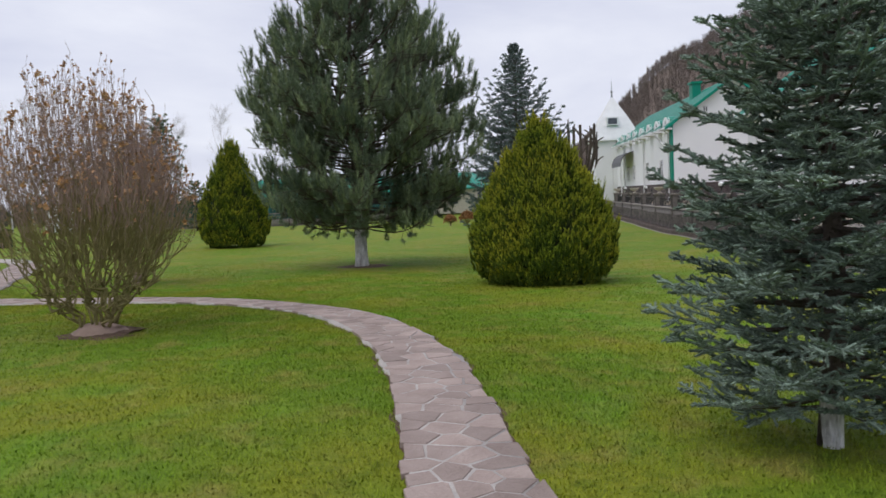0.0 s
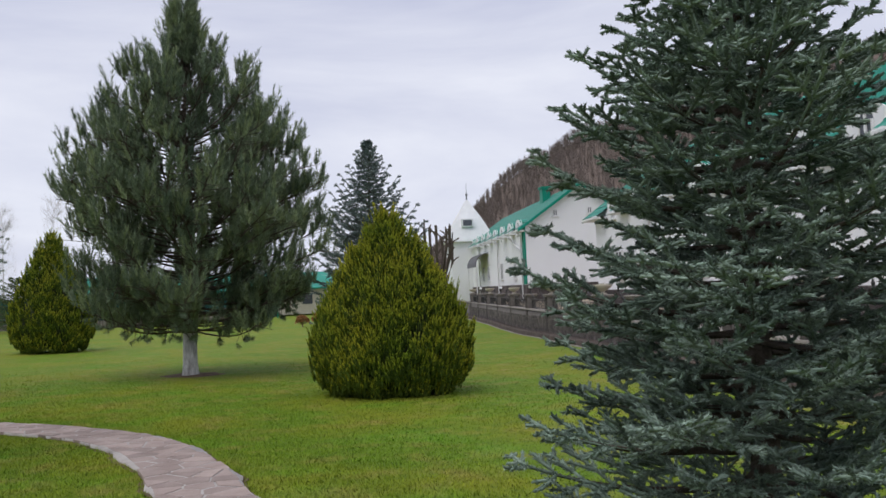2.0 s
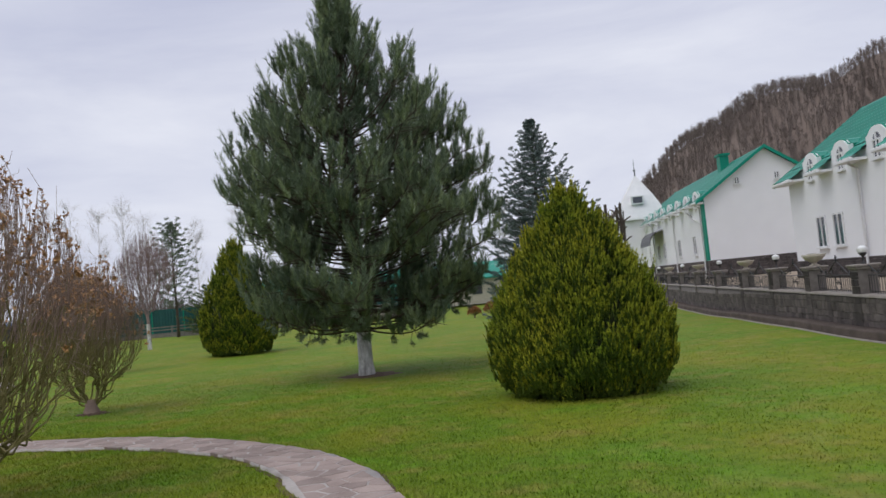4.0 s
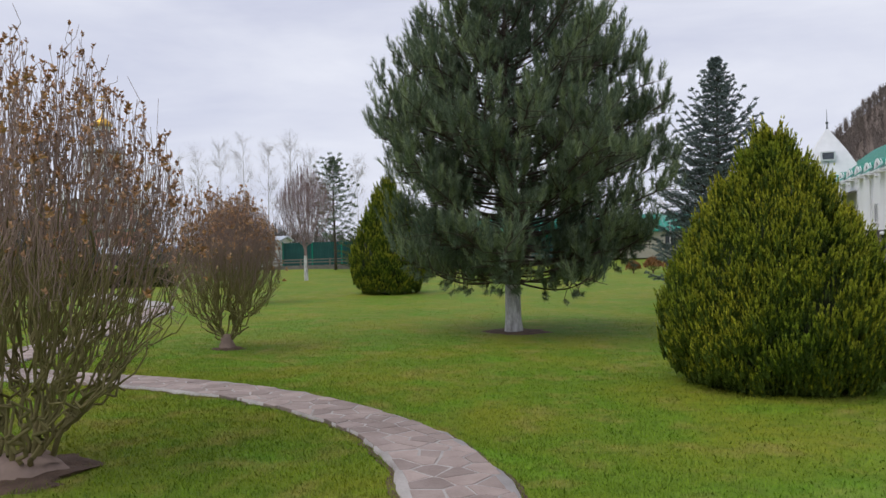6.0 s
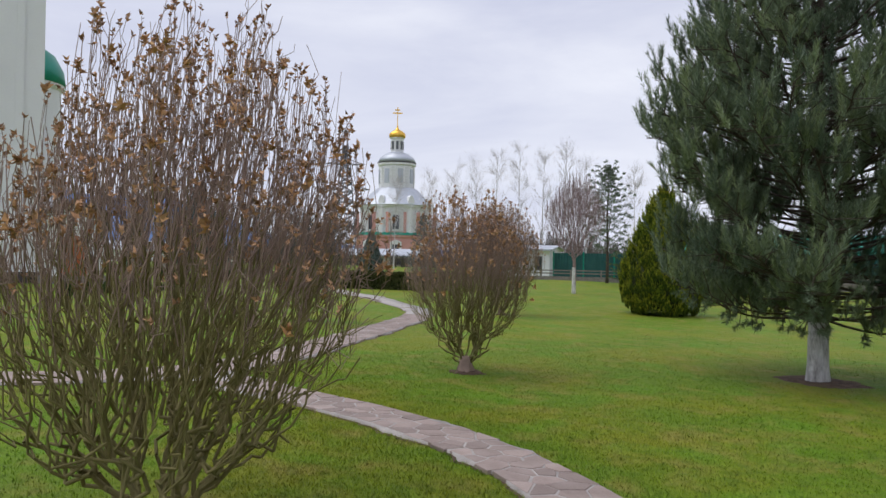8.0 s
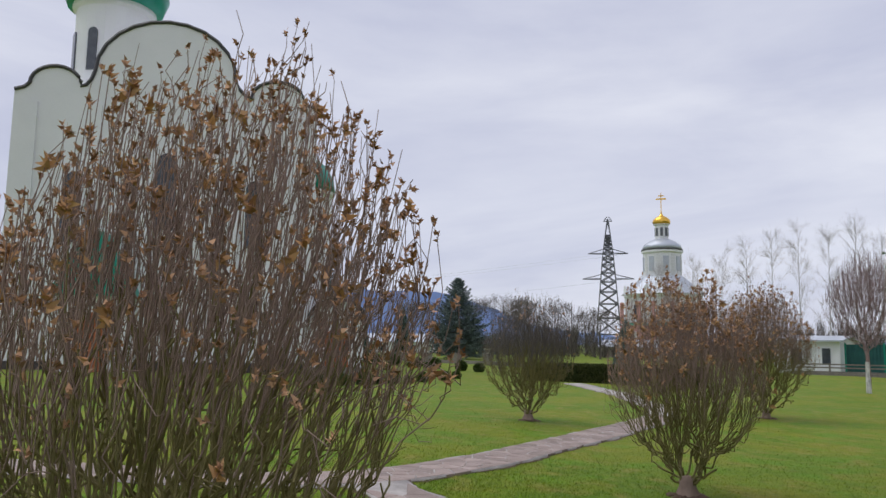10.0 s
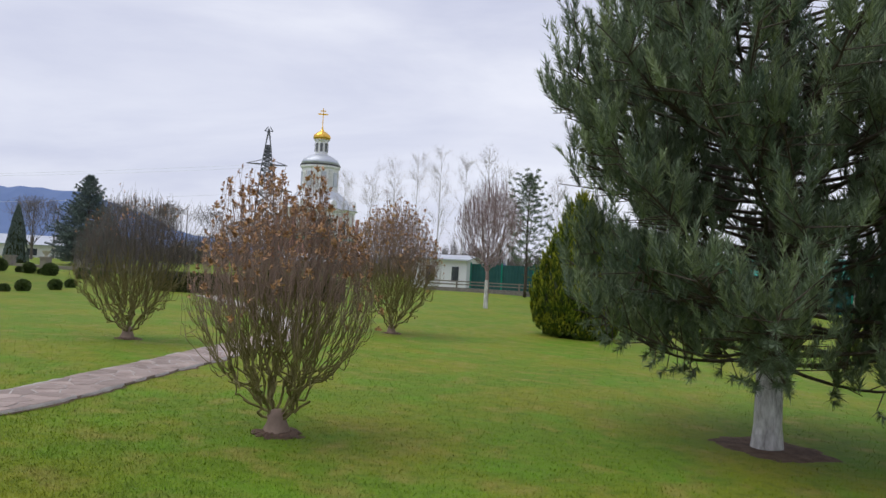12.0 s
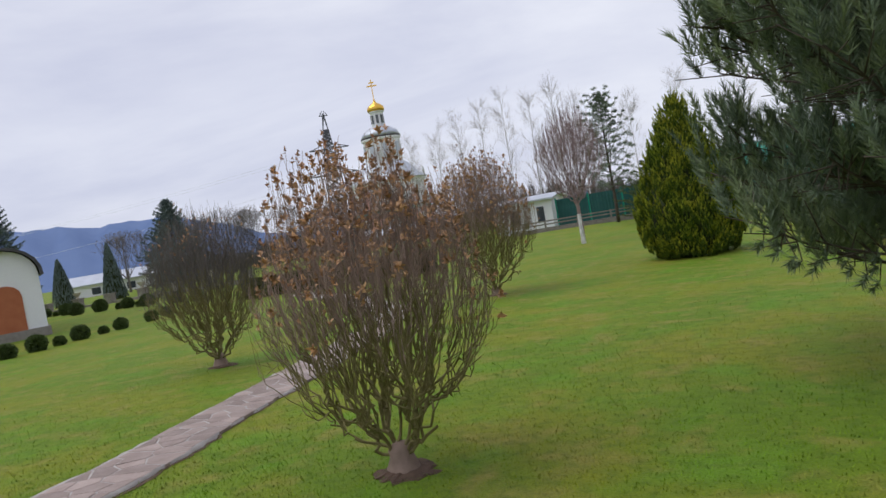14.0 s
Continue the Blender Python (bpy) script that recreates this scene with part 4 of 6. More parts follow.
    if chimney:
        s, y, z = chimney
        part("chimney", boxes((s - 0.4, s + 0.4, y - 0.3, y + 0.3, z - 1.6, z), (s - 0.5, s + 0.5, y - 0.4, y + 0.4, z, z + 0.14)), M_TEAL, t, "teal sheet-metal chimney")
    return t


near_house = white_house("house", "long white house with teal metal roof and curved dormers", 0.1, 24.0, 0.4, 1.12, 4.75, 2.6, 7.2,
                         [1.95 + 2.79 * i for i in range(8)], [2.2, 3.65, 7.7, 9.2, 13.3, 14.8, 19.5, 21.05])
far_house = white_house("house", "white house with teal roof and plain gable end", 38.6, 63.0, 0.4, 1.55, 5.45, 2.75, 7.9,
                        [40.3 + 2.75 * i for i in range(8)], [41.6, 46.2, 51.5, 54.0, 57.5, 60.3], (44.6, 3.2, 8.7), ((2.2, 6.1), (4.6, 6.2)))


def entrance_awning():
    t = thing("entrance_awning", "dark barrel-shaped canopy over the house entrance", "awning", FAC @ Matrix.Translation((53.5, -0.02, 3.2)))
    outer = [(-1.15, 0.0), (-1.12, 0.35), (-0.95, 0.75), (-0.6, 1.05), (-0.02, 1.2), (-0.02, 1.14), (-0.57, 0.99), (-0.9, 0.7), (-1.06, 0.33), (-1.09, 0.0)]
    bm = prism(outer, -2.1, 2.1)
    o = part("canopy", bm, M_DARKROOF, t)
    o.matrix_local = Matrix(((0, 1, 0, 0), (1, 0, 0, 0), (0, 0, 1, 0), (0, 0, 0, 1)))
    for s in (-2.0, 2.0):
        part("post", tube([(s, -1.05, 0.05), (s, -1.05, -2.6)], 0.05, 8), M_CREAM, t, "white post")


entrance_awning()


def chapel():
    t = thing("chapel_tower", "white square chapel tower with a pale pyramid roof and spire", "tower", pose(32.4, 62.5, -0.4, 0, 0, -17))
    part("wall", boxes((-1.9, 1.9, -1.9, 1.9, -0.2, 6.3)), M_WALL, t)
    part("roof", lathe([(3.2, 6.25), (3.15, 6.4), (1.7, 8.5), (0.12, 10.4), (0.0, 10.5)], 4, turn=math.pi / 4), M_CREAM, t, "pale seamed metal pyramid roof")
    part("spire", lathe([(0.1, 10.2), (0.05, 10.8), (0.14, 10.95), (0.03, 11.05), (0.015, 12.0), (0, 12.05)], 8), M_STEEL, t, "thin metal spire with a ball")
    g = new("roof_window")
    g.parent = t
    g.location = (-0.3, -1.75, 8.0)
    part("window_frame", boxes((-0.55, 0.55, -0.15, 0.9, -0.35, 0.4)), M_CREAM, g, "white roof window frame")
    part("pane", boxes((-0.42, 0.42, -0.16, -0.13, -0.24, 0.3)), M_GLASS, g, "dark pane")
    for sx, z in ((0.8, 2.2),):
        part("window", boxes((sx - 0.35, sx + 0.35, -1.915, -1.88, z, z + 1.3)), M_GLASS, t, "dark window")


chapel()

# ---- the stone fence ----
FEN = Matrix(((0.339, 0.941, 0, 7.0), (0.941, -0.339, 0, 0.2), (0, 0, 1, 0), (0, 0, 0, 1)))  # x along, y away from the lawn


def fen_ground(s, y=0.0):
    p = FEN @ Vector((s, y, 0))
    return gz(p.x, p.y)


def strip(name, ss, rows, material, label, category):
    """A long kerb or wall: a cross-section of (y, z above the lawn or fixed) swept along the fence."""
    v = []
    for s in ss:
        g = fen_ground(s)
        for y, z, fixed in rows:
            v.append((s, y, z if fixed else g + z))
    k = len(rows)
    f = []
    for i in range(len(ss) - 1):
        for j in range(k - 1):
            a = i * k + j
            f.append((a, a + 1, a + k + 1, a + k))
    ob = part_np(name, np.array(v), np.array(f), material)
    ob.matrix_world = FEN
    return tagged(ob, label, category, kind="structure")


ss = np.linspace(-14, 58, 73)
strip("curb_1", ss, [(0.15, -0.2, 0), (0.15, 0.16, 0), (0.17, 0.18, 0), (0.5, 0.2, 0), (0.5, -0.1, 0)], M_CURB, "brown stained concrete ledge along the fence", "kerb")
strip("curb_2", ss, [(0.06, -0.1, 0), (0.06, 0.025, 0), (0.12, 0.025, 0), (0.12, -0.1, 0)], M_CAP, "thin pale edging strip beside the lawn", "edging")
wall_low = strip("wall_low", ss, [(0.5, -0.2, 0), (0.5, 0.43, 1), (0.86, 0.43, 1), (0.86, -0.2, 0)], M_PLINTH, "low dark stone wall with pale mortar joints", "wall")
strip("coping_1", ss, [(0.46, 0.434, 1), (0.46, 0.49, 1), (0.90, 0.49, 1), (0.90, 0.434, 1)], M_CAP, "weathered stone coping on the low wall", "coping")
strip("pavement", ss, [(0.9, 0.3, 1), (0.9, 0.40, 1), (16.0, 0.40, 1)], M_PAVE, "tan paved yard in front of the houses", "pavement")
PILLARS = [-9.2, -6.4, -3.7, -0.8, 1.95, 4.5, 7.0, 9.65, 12.3, 15.3, 18.5, 22.0, 26.0, 30.2, 34.4, 38.6, 42.8, 47.0]


def stone_mesh(seed):
    rng = np.random.default_rng(seed)
    bm = bmesh.new()
    n = 7
    a0 = rng.uniform(0, 1)
    front, back = [], []
    for i in range(n):
        a = 2 * math.pi * (i + a0) / n
        cx, cz = math.cos(a), math.sin(a)
        m = max(abs(cx), abs(cz))
        x, z = 0.5 * cx / m * rng.uniform(0.92, 1.02), 0.5 * cz / m * rng.uniform(0.92, 1.02)
        front.append(bm.verts.new((x * 0.98, -1.0 + rng.uniform(-0.2, 0.2), z * 0.98)))
        back.append(bm.verts.new((x, 0.2, z)))
    bm.faces.new(front)
    for i in range(n):
        j = (i + 1) % n
        bm.faces.new((front[j], front[i], back[i], back[j]))
    bmesh.ops.recalc_face_normals(bm, faces=bm.faces)
    me = bpy.data.meshes.new("stone")
    bm.to_mesh(me)
    bm.free()
    me.materials.append(M_RUBBLE)
    return me


STONES = [stone_mesh(k) for k in range(6)]


def lay_stones(parent, rng, s0, z0, w, h, y, depth=0.022, turn=None):
    for x0, x1, a, b in rubble(rng, w, h, 0):
        ob = new("stone", STONES[rng.integers(0, 6)])
        ob.parent = parent
        m = Matrix.Translation((s0 + (x0 + x1) / 2, y, z0 + (a + b) / 2)) @ Matrix.Diagonal((x1 - x0, depth, b - a, 1))
        ob.matrix_local = (turn @ m) if turn else m


def pillar(s, far):
    rng = np.random.default_rng(int(100 + s * 10))
    lab = "dark rubble-stone fence pillar with a pale coping"
    t = thing("fence_pillar", lab, "pillar", FEN @ Matrix.Translation((s, 0, 0)), "fence pillars")
    g = fen_ground(s)
    part("core", boxes((-0.19, 0.19, 0.49, 0.87, g - 0.1, 1.0)), M_PLINTH, t, "pale mortar")
    part("cap", boxes((-0.23, 0.23, 0.45, 0.91, 1.0, 1.05), (-0.26, 0.26, 0.42, 0.94, 1.052, 1.1), bevel=0.012), M_CAP, t, "moulded stone cap")
    if not far:
        lay_stones(t, rng, -0.19, g, 0.38, 1.0 - g, 0.49)
        lay_stones(t, rng, -0.87, g, 0.38, 1.0 - g, -0.19, turn=Matrix.Rotation(radians(-90), 4, "Z"))
    else:
        v = []
        for x0, x1, a, b in rubble(rng, 0.38, 1.0 - g, 0):
            v.append((-0.19 + x0, -0.19 + x1, 0.47, 0.50, g + a, g + b))
        part("stones", boxes(*v), M_RUBBLE, t, kind="stuff")
    return t


def post_lamp(s):
    t = thing("pillar_lamp", "black iron pillar lamp with a white globe", "lamp", FEN @ Matrix.Translation((s, 0.7, 1.1)) @ Matrix.Diagonal((0.66, 0.66, 0.86, 1)), "fence lamps")
    part("stem", lathe([(0.07, 0), (0.06, 0.03), (0.03, 0.05), (0.028, 0.17), (0.09, 0.22), (0.13, 0.26), (0.13, 0.275), (0, 0.28)], 12), M_IRON, t, "black cast stem and cup", smooth=True)
    part("globe", lathe([(0.12, 0.262), (0.155, 0.32), (0.15, 0.36), (0.155, 0.375), (0.09, 0.43), (0, 0.45)], 16), M_GLOBE, t, "white globe", smooth=True)


def stone_vase(s):
    t = thing("stone_vase", "pale cast-stone planter bowl on the fence pillar", "planter", FEN @ Matrix.Translation((s, 0.7, 1.1)) @ Matrix.Diagonal((0.76, 0.76, 0.8, 1)), "fence planters")
    part("bowl", lathe([(0.16, 0), (0.16, 0.03), (0.08, 0.06), (0.07, 0.1), (0.14, 0.14), (0.26, 0.2), (0.33, 0.28), (0.37, 0.36), (0.35, 0.36), (0.30, 0.29), (0, 0.26)], 20), M_VASE, t, smooth=True)
    rng = np.random.default_rng(int(s * 7) + 90)
    a = rng.random(40) * 6.28
    p = np.stack([np.cos(a) * 0.2 * rng.random(40), np.sin(a) * 0.2 * rng.random(40), np.full(40, 0.27)], 1)
    v, f = needles(rng, p, p + np.array([0, 0, 0.08]), 4, 0.08, 0.01, 0.8)
    part_np("dry_plants", v, f, M_TWIG, t, "withered plants")


def railing(s0, s1):
    t = thing("iron_railing", "black wrought-iron railing with scrolls between stone pillars", "railing", FEN @ Matrix.Translation(((s0 + s1) / 2, 0.68, 0.49)), "fence railings")
    w = (s1 - s0) / 2 - 0.22
    part("rail", tube([(-w, 0, 0.05), (w, 0, 0.05)], 0.011, 4), M_IRON, t)
    part("middle_rail", tube([(-w, 0, 0.38), (w, 0, 0.38)], 0.011, 4), M_IRON, t)
    arc = [(w * u, 0, 0.50 + 0.10 * math.cos(u * 6.0) + 0.09 * (1 - abs(u)) ** 2) for u in np.linspace(-1, 1, 25)]
    part("top_rail", tube(arc, 0.012, 5), M_IRON, t)
    n = max(2, int(2 * w / 0.12))
    for k in range(n + 1):
        x = -w + 2 * w * k / n
        if abs(x) > 0.17:
            part("bar", tube([(x, 0, 0.0), (x, 0, 0.38)], 0.008, 4), M_IRON, t)
    part("ring", tube([(0.165 * math.sin(a), 0, 0.2 - 0.17 * math.cos(a)) for a in np.linspace(-2.5, 2.5, 22)], 0.01, 5), M_IRON, t)
    part("finial", lathe([(0.012, 0.67), (0.03, 0.72), (0.02, 0.76), (0.026, 0.79), (0, 0.86)], 8), M_IRON, t)
    for sg in (-1, 1):
        for cx, cz, r, turn in ((0.085, 0.21, 0.08, 1), (0.24 * w, 0.5, 0.085, -1), (0.55 * w, 0.44, 0.06, 1), (0.8 * w, 0.47, 0.07, -1)):
            sp = [(sg * (cx + r * (1 - q / 20) * math.cos(q * 0.55)), 0, cz + turn * r * (1 - q / 20) * math.sin(q * 0.55)) for q in range(18)]
            part("scroll", tube(sp, 0.008, 4), M_IRON, t)


def clad_low_wall():
    rng = np.random.default_rng(3)
    far = []
    for x0, x1, a, b in rubble(rng, 60, 0.62, 0):
        s = -12 + (x0 + x1) / 2
        g = fen_ground(s) + 0.18
        if g + a > 0.41:
            continue
        top = min(g + b, 0.425)
        if -3.5 < s < 7.5:
            ob = new("stone", STONES[rng.integers(0, 6)])
            ob.parent = wall_low
            ob.matrix_local = Matrix.Translation((s, 0.5, (g + a + top) / 2)) @ Matrix.Diagonal((x1 - x0, 0.022, top - g - a, 1))
        else:
            far.append((-12 + x0, -12 + x1, 0.48, 0.51, g + a, top))
    part("stones", boxes(*far), M_RUBBLE, wall_low, "dark rubble stones", kind="stuff")


clad_low_wall()
for i, s in enumerate(PILLARS):
    pillar(s, s > 10 or s < -2)
    (post_lamp if i % 2 == 0 else stone_vase)(s)
for a, b in zip(PILLARS, PILLARS[1:]):
    railing(a, b)


# ---- the church on the left ----
def church():
    c, d = Vector((-32.1, 30.3, 0)), Vector((-0.632, -0.775, 0))  # corner, and the way along the front
    m = Matrix(((d.x, -0.775, 0, c.x), (d.y, 0.632, 0, c.y), (0, 0, 1, gz(c.x, c.y) - 0.1), (0, 0, 0, 1))) @ Matrix.Diagonal((0.8, 0.8, 0.81, 1))  # x along the front, y inwards
    t = thing("church", "tall whitewashed church with arched gables and green roofs", "church", m)

    def bay(x0, x1, z, rise):
        r = (x1 - x0) / 2
        return [(x0 + r - r * math.cos(a), z + rise * math.sin(a)) for a in np.linspace(0, math.pi, 13)]

    top = [(0, 18.3), (0.7, 18.5)] + bay(1.0, 4.6, 18.8, 1.25) + [(5.0, 18.9), (5.4, 19.3)] + bay(5.7, 14.9, 19.9, 3.8) + [(15.1, 19.3), (15.4, 18.9)] + bay(15.7, 18.9, 18.8, 1.25) + [(19.2, 18.5), (19.8, 18.3)]
    part("wall", prism([(19.8, 0), (0, 0)] + top, 0, 16), M_CHURCH, t, "smooth white walls")
    part("roof_edge", tube([(x, 0.0, z + 0.05) for x, z in top], 0.14, 6), M_DARKROOF, t, "dark sheet-metal roof edge")
    part("plinth", boxes((-0.15, 19.95, -0.15, 16.1, -0.5, 0.8)), M_RUBBLE, t, "stone plinth")
    for x in (1.35, 5.3, 14.5, 18.5):
        part("pilaster", boxes((x - 0.22, x + 0.22, -0.16, 0, 0.8, 17.6)), M_CHURCH, t, "white pilaster strip")
    for x, z, w, h in ((4.1, 8.4, 1.15, 4.6), (9.9, 9.4, 1.3, 5.2), (15.8, 8.4, 1.15, 4.6)):
        g = new("window")
        g.parent = t
        g.location = (x, -0.01, z)
        o = arch_outline(w, h)
        part("surround", prism([(a * 1.4, b * 1.07 - 0.12) for a, b in o], -0.1, 0), M_CHURCH, g, "white raised surround")
        part("pane", prism(o, -0.14, -0.104), M_GLASS, g, "dark tall arched glass")
        part("window_frame", boxes((-0.03, 0.03, -0.17, -0.142, 0, h - 0.1), (-w / 2, w / 2, -0.17, -0.142, h * 0.33, h * 0.33 + 0.06), (-w / 2, w / 2, -0.17, -0.142, h * 0.66, h * 0.66 + 0.06)), M_IRON, g)
    part("drum", lathe([(2.7, 16), (2.7, 26.5), (3.0, 26.7), (3.0, 27.0)], 24, 15.6, 7), M_CHURCH, t, "white drum of the dome")
    for k in range(8):
        a = 2 * math.pi * k / 8 + 0.3
        o = part("drum_window", prism(arch_outline(0.7, 3.2), -0.08, 0.02), M_GLASS, t, "dark narrow window")
        o.matrix_local = Matrix.Translation((15.6 + 2.7 * math.cos(a), 7 + 2.7 * math.sin(a), 21.5)) @ Matrix.Rotation(a + math.pi / 2, 4, "Z")
    part("dome", lathe([(3.4, 27.0), (3.9, 28.4), (3.6, 30), (2.2, 31.6), (0.8, 33), (0.1, 34.4), (0, 34.5)], 24), M_ROOF, t, "green onion dome", smooth=True)
    MADE[-1].location = (15.6, 7, 0)
    part("apse", lathe([(2.6, 0), (2.6, 12.9), (2.85, 13.1), (2.85, 13.3)], 28, 1.3, 5.0), M_CHURCH, t, "rounded white apse", smooth=False)
    part("apse_roof", lathe([(2.9, 13.3), (2.75, 14.3), (2.2, 15.3), (1.2, 16.0), (0, 16.3)], 28, 1.3, 5.0), M_ROOF, t, "green half dome", smooth=True)
    side = new("side_porch")
    side.parent = t
    side.matrix_local = Matrix.Translation((-1.75, -0.9, 0.0)) @ Matrix.Diagonal((1.33, 1.25, 1.08, 1))
    n = 12
    front = [(-1.35, 0), (1.35, 0)] + [(1.35 * math.cos(a), 3.3 + 1.35 * math.sin(a)) for a in np.linspace(0, math.pi, n)]
    part("porch_wall", prism(front, 0, 3.6), M_CHURCH, side, "white porch")
    part("porch_roof", prism([(1.55 * math.cos(a), 3.3 + 1.52 * math.sin(a)) for a in np.linspace(-0.05, math.pi + 0.05, n)]
                             + [(1.42 * math.cos(a), 3.3 + 1.4 * math.sin(a)) for a in np.linspace(math.pi + 0.05, -0.05, n)], -0.35, 3.9), M_DARKROOF, side, "dark barrel roof")
    part("door", prism(arch_outline(1.2, 2.9), -0.06, 0.02), M_DOOR, side, "red-brown arched door")
    part("porch_plinth", boxes((-1.45, 1.45, -0.1, 3.5, -0.4, 0.55)), M_CAP, side, "grey stone plinth")
    fp = new("front_porch")
    fp.parent = t
    fp.location = (13.6, -1.8, 0)
    part("porch_wall", boxes((-2.1, 2.1, 0, 1.8, 0, 5.0)), M_CHURCH, fp, "white porch")
    part("porch_roof", prism([(-2.6, 4.9), (2.6, 4.9), (1.4, 7.2), (0.5, 8.9), (-0.5, 8.9), (-1.4, 7.2)], -0.5, 1.85), M_ROOF, fp, "green tent-shaped roof")
    part("door", prism(arch_outline(1.9, 3.9), -0.08, 0.02), M_DOOR, fp, "red-brown arched door")


church()


# ---- the bell church with the gilded dome ----
def cross(parent, z, h, x=0.0, y=0.0):
    part("cross", boxes((x - 0.09, x + 0.09, y - 0.06, y + 0.06, z, z + h), (x - h * 0.27, x + h * 0.27, y - 0.06, y + 0.06, z + h * 0.62, z + h * 0.69),
                        (x - h * 0.14, x + h * 0.14, y - 0.06, y + 0.06, z + h * 0.8, z + h * 0.86)), M_GOLD, parent, "gilded cross")


def bell_church():
    t = thing("bell_church", "white and pink church with a tiered tower and gilded dome", "church", pose(-71.5, 163.2, -0.4, 0, 0, 24))
    part("base_storey", lathe([(9.6, 0), (9.6, 5.6), (9.9, 5.8), (9.9, 6.3)], 8, turn=math.pi / 8), M_PINK, t, "pink walls with a cornice")
    part("main_storey", lathe([(8.3, 6.3), (8.3, 12.0)], 8, turn=math.pi / 8), M_CHURCH, t, "white octagonal storey")
    part("cornice", lathe([(8.4, 11.99), (8.5, 12.4), (8.9, 12.6), (8.9, 13.1)], 8, turn=math.pi / 8), M_CHURCH, t, "white moulded cornice")
    part("base_roof", lathe([(10.0, 6.3), (8.2, 7.0)], 8, turn=math.pi / 8), M_TEAL, t, "narrow teal lower roof")
    part("skirt_roof", lathe([(9.0, 13.1), (6.8, 15.2), (4.9, 16.9), (4.6, 17.1)], 16), M_SILVER, t, "pale metal roof")
    part("drum", lathe([(4.05, 17.0), (4.05, 22.2), (4.45, 22.5), (4.45, 23.0)], 16), M_CHURCH, t, "white drum with blocked stonework")
    part("drum_cornice", lathe([(4.5, 22.9), (4.5, 23.2)], 16), M_DARKROOF, t, "dark cornice line")
    part("drum_roof", lathe([(4.4, 23.2), (4.0, 24.2), (2.8, 25.1), (1.6, 25.6)], 20), M_SILVER, t, "pale bell-shaped roof", smooth=True)
    part("lantern", lathe([(1.45, 25.5), (1.45, 28.6), (1.75, 28.8), (1.75, 29.0)], 10), M_CHURCH, t, "slender white lantern")
    part("gilded_dome", lathe([(1.8, 29.0), (1.95, 29.35), (1.85, 29.95), (1.25, 30.5), (0.45, 30.95), (0.16, 31.5), (0.22, 31.7), (0.1, 31.9), (0.0, 32.3)], 20), M_GOLD, t, "gilded onion dome", smooth=True)
    cross(t, 32.0, 4.2)
    for k in range(8):
        a = 2 * math.pi * k / 8
        rot = Matrix.Rotation(a + math.pi / 2, 4, "Z")
        for r, z, w, h in ((7.67, 7.6, 1.4, 3.2), (8.87, 1.6, 1.5, 2.6)):
            g = new("window")
            g.parent = t
            g.matrix_local = Matrix.Translation((r * math.cos(a), r * math.sin(a), z)) @ rot
            part("surround", boxes((-w * 0.85, w * 0.85, -0.22, 0.05, -0.5, h + 0.5)), M_CREAM, g, "white carved surround")
            part("pane", boxes((-w / 2, w / 2, -0.26, -0.2, 0, h)), M_GLASS, g, "dark window")
            part("pediment", prism([(-w, h + 0.5), (w, h + 0.5), (0, h + 1.1)], -0.3, 0.0), M_CREAM, g, "white pediment")
        for sx in (-2.45, 2.45):
            part("panel", boxes((sx - 0.42, sx + 0.42, -0.05, 0.05, 0, 4.6)), M_PINK, t, "pink plaster panel")
            MADE[-1].matrix_local = Matrix.Translation((7.67 * math.cos(a), 7.67 * math.sin(a), 6.8)) @ rot @ Matrix.Translation((sx, 0, 0))
        part("sill_band", boxes((-1.9, 1.9, -0.06, 0.05, 0, 0.75)), M_PINK, t, "pink plaster band")
        MADE[-1].matrix_local = Matrix.Translation((7.67 * math.cos(a), 7.67 * math.sin(a), 6.35)) @ rot
        part("arch_head", prism([(2.0 * math.cos(q), 1.5 * math.sin(q)) for q in np.linspace(0, math.pi, 11)] + [(1.6 * math.cos(q), 1.1 * math.sin(q)) for q in np.linspace(math.pi, 0, 11)], -0.35, 0.05), M_CREAM, t, "white arched moulding")
        MADE[-1].matrix_local = Matrix.Translation((7.67 * math.cos(a), 7.67 * math.sin(a), 11.0)) @ rot
        for row in range(7):
            part("quoin", boxes((-0.34 - 0.16 * (row % 2), 0.34 + 0.16 * (row % 2), -0.16, 0.1, 0, 0.5)), M_CREAM, t, "white dressed block")
            MADE[-1].matrix_local = Matrix.Translation((4.0 * math.cos(a + 0.2 + math.pi / 8), 4.0 * math.sin(a + 0.2 + math.pi / 8), 17.4 + 0.68 * row)) @ Matrix.Rotation(a + 0.2 + math.pi / 8 + math.pi / 2, 4, "Z")
        part("corner_scroll", prism([(-0.7, 0), (0.7, 0), (0.75, 0.9), (0.45, 1.7), (0, 2.1), (-0.45, 1.7), (-0.75, 0.9)], -0.5, 1.2), M_CHURCH, t, "white corner gablet")
        MADE[-1].matrix_local = Matrix.Translation((8.2 * math.cos(a + math.pi / 8), 8.2 * math.sin(a + math.pi / 8), 13.05)) @ Matrix.Rotation(a + math.pi / 8 + math.pi / 2, 4, "Z")
        part("drum_window", boxes((-0.6, 0.6, -0.15, 0.1, 0, 3.2)), M_SILVER, t, "grey louvred opening")
        MADE[-1].matrix_local = Matrix.Translation((4.0 * math.cos(a + 0.2), 4.0 * math.sin(a + 0.2), 18.3)) @ Matrix.Rotation(a + 0.2 + math.pi / 2, 4, "Z")
        part("column", lathe([(0.42, 0), (0.42, 6.0), (0.6, 6.2)], 8), M_CHURCH, t, "white corner column")
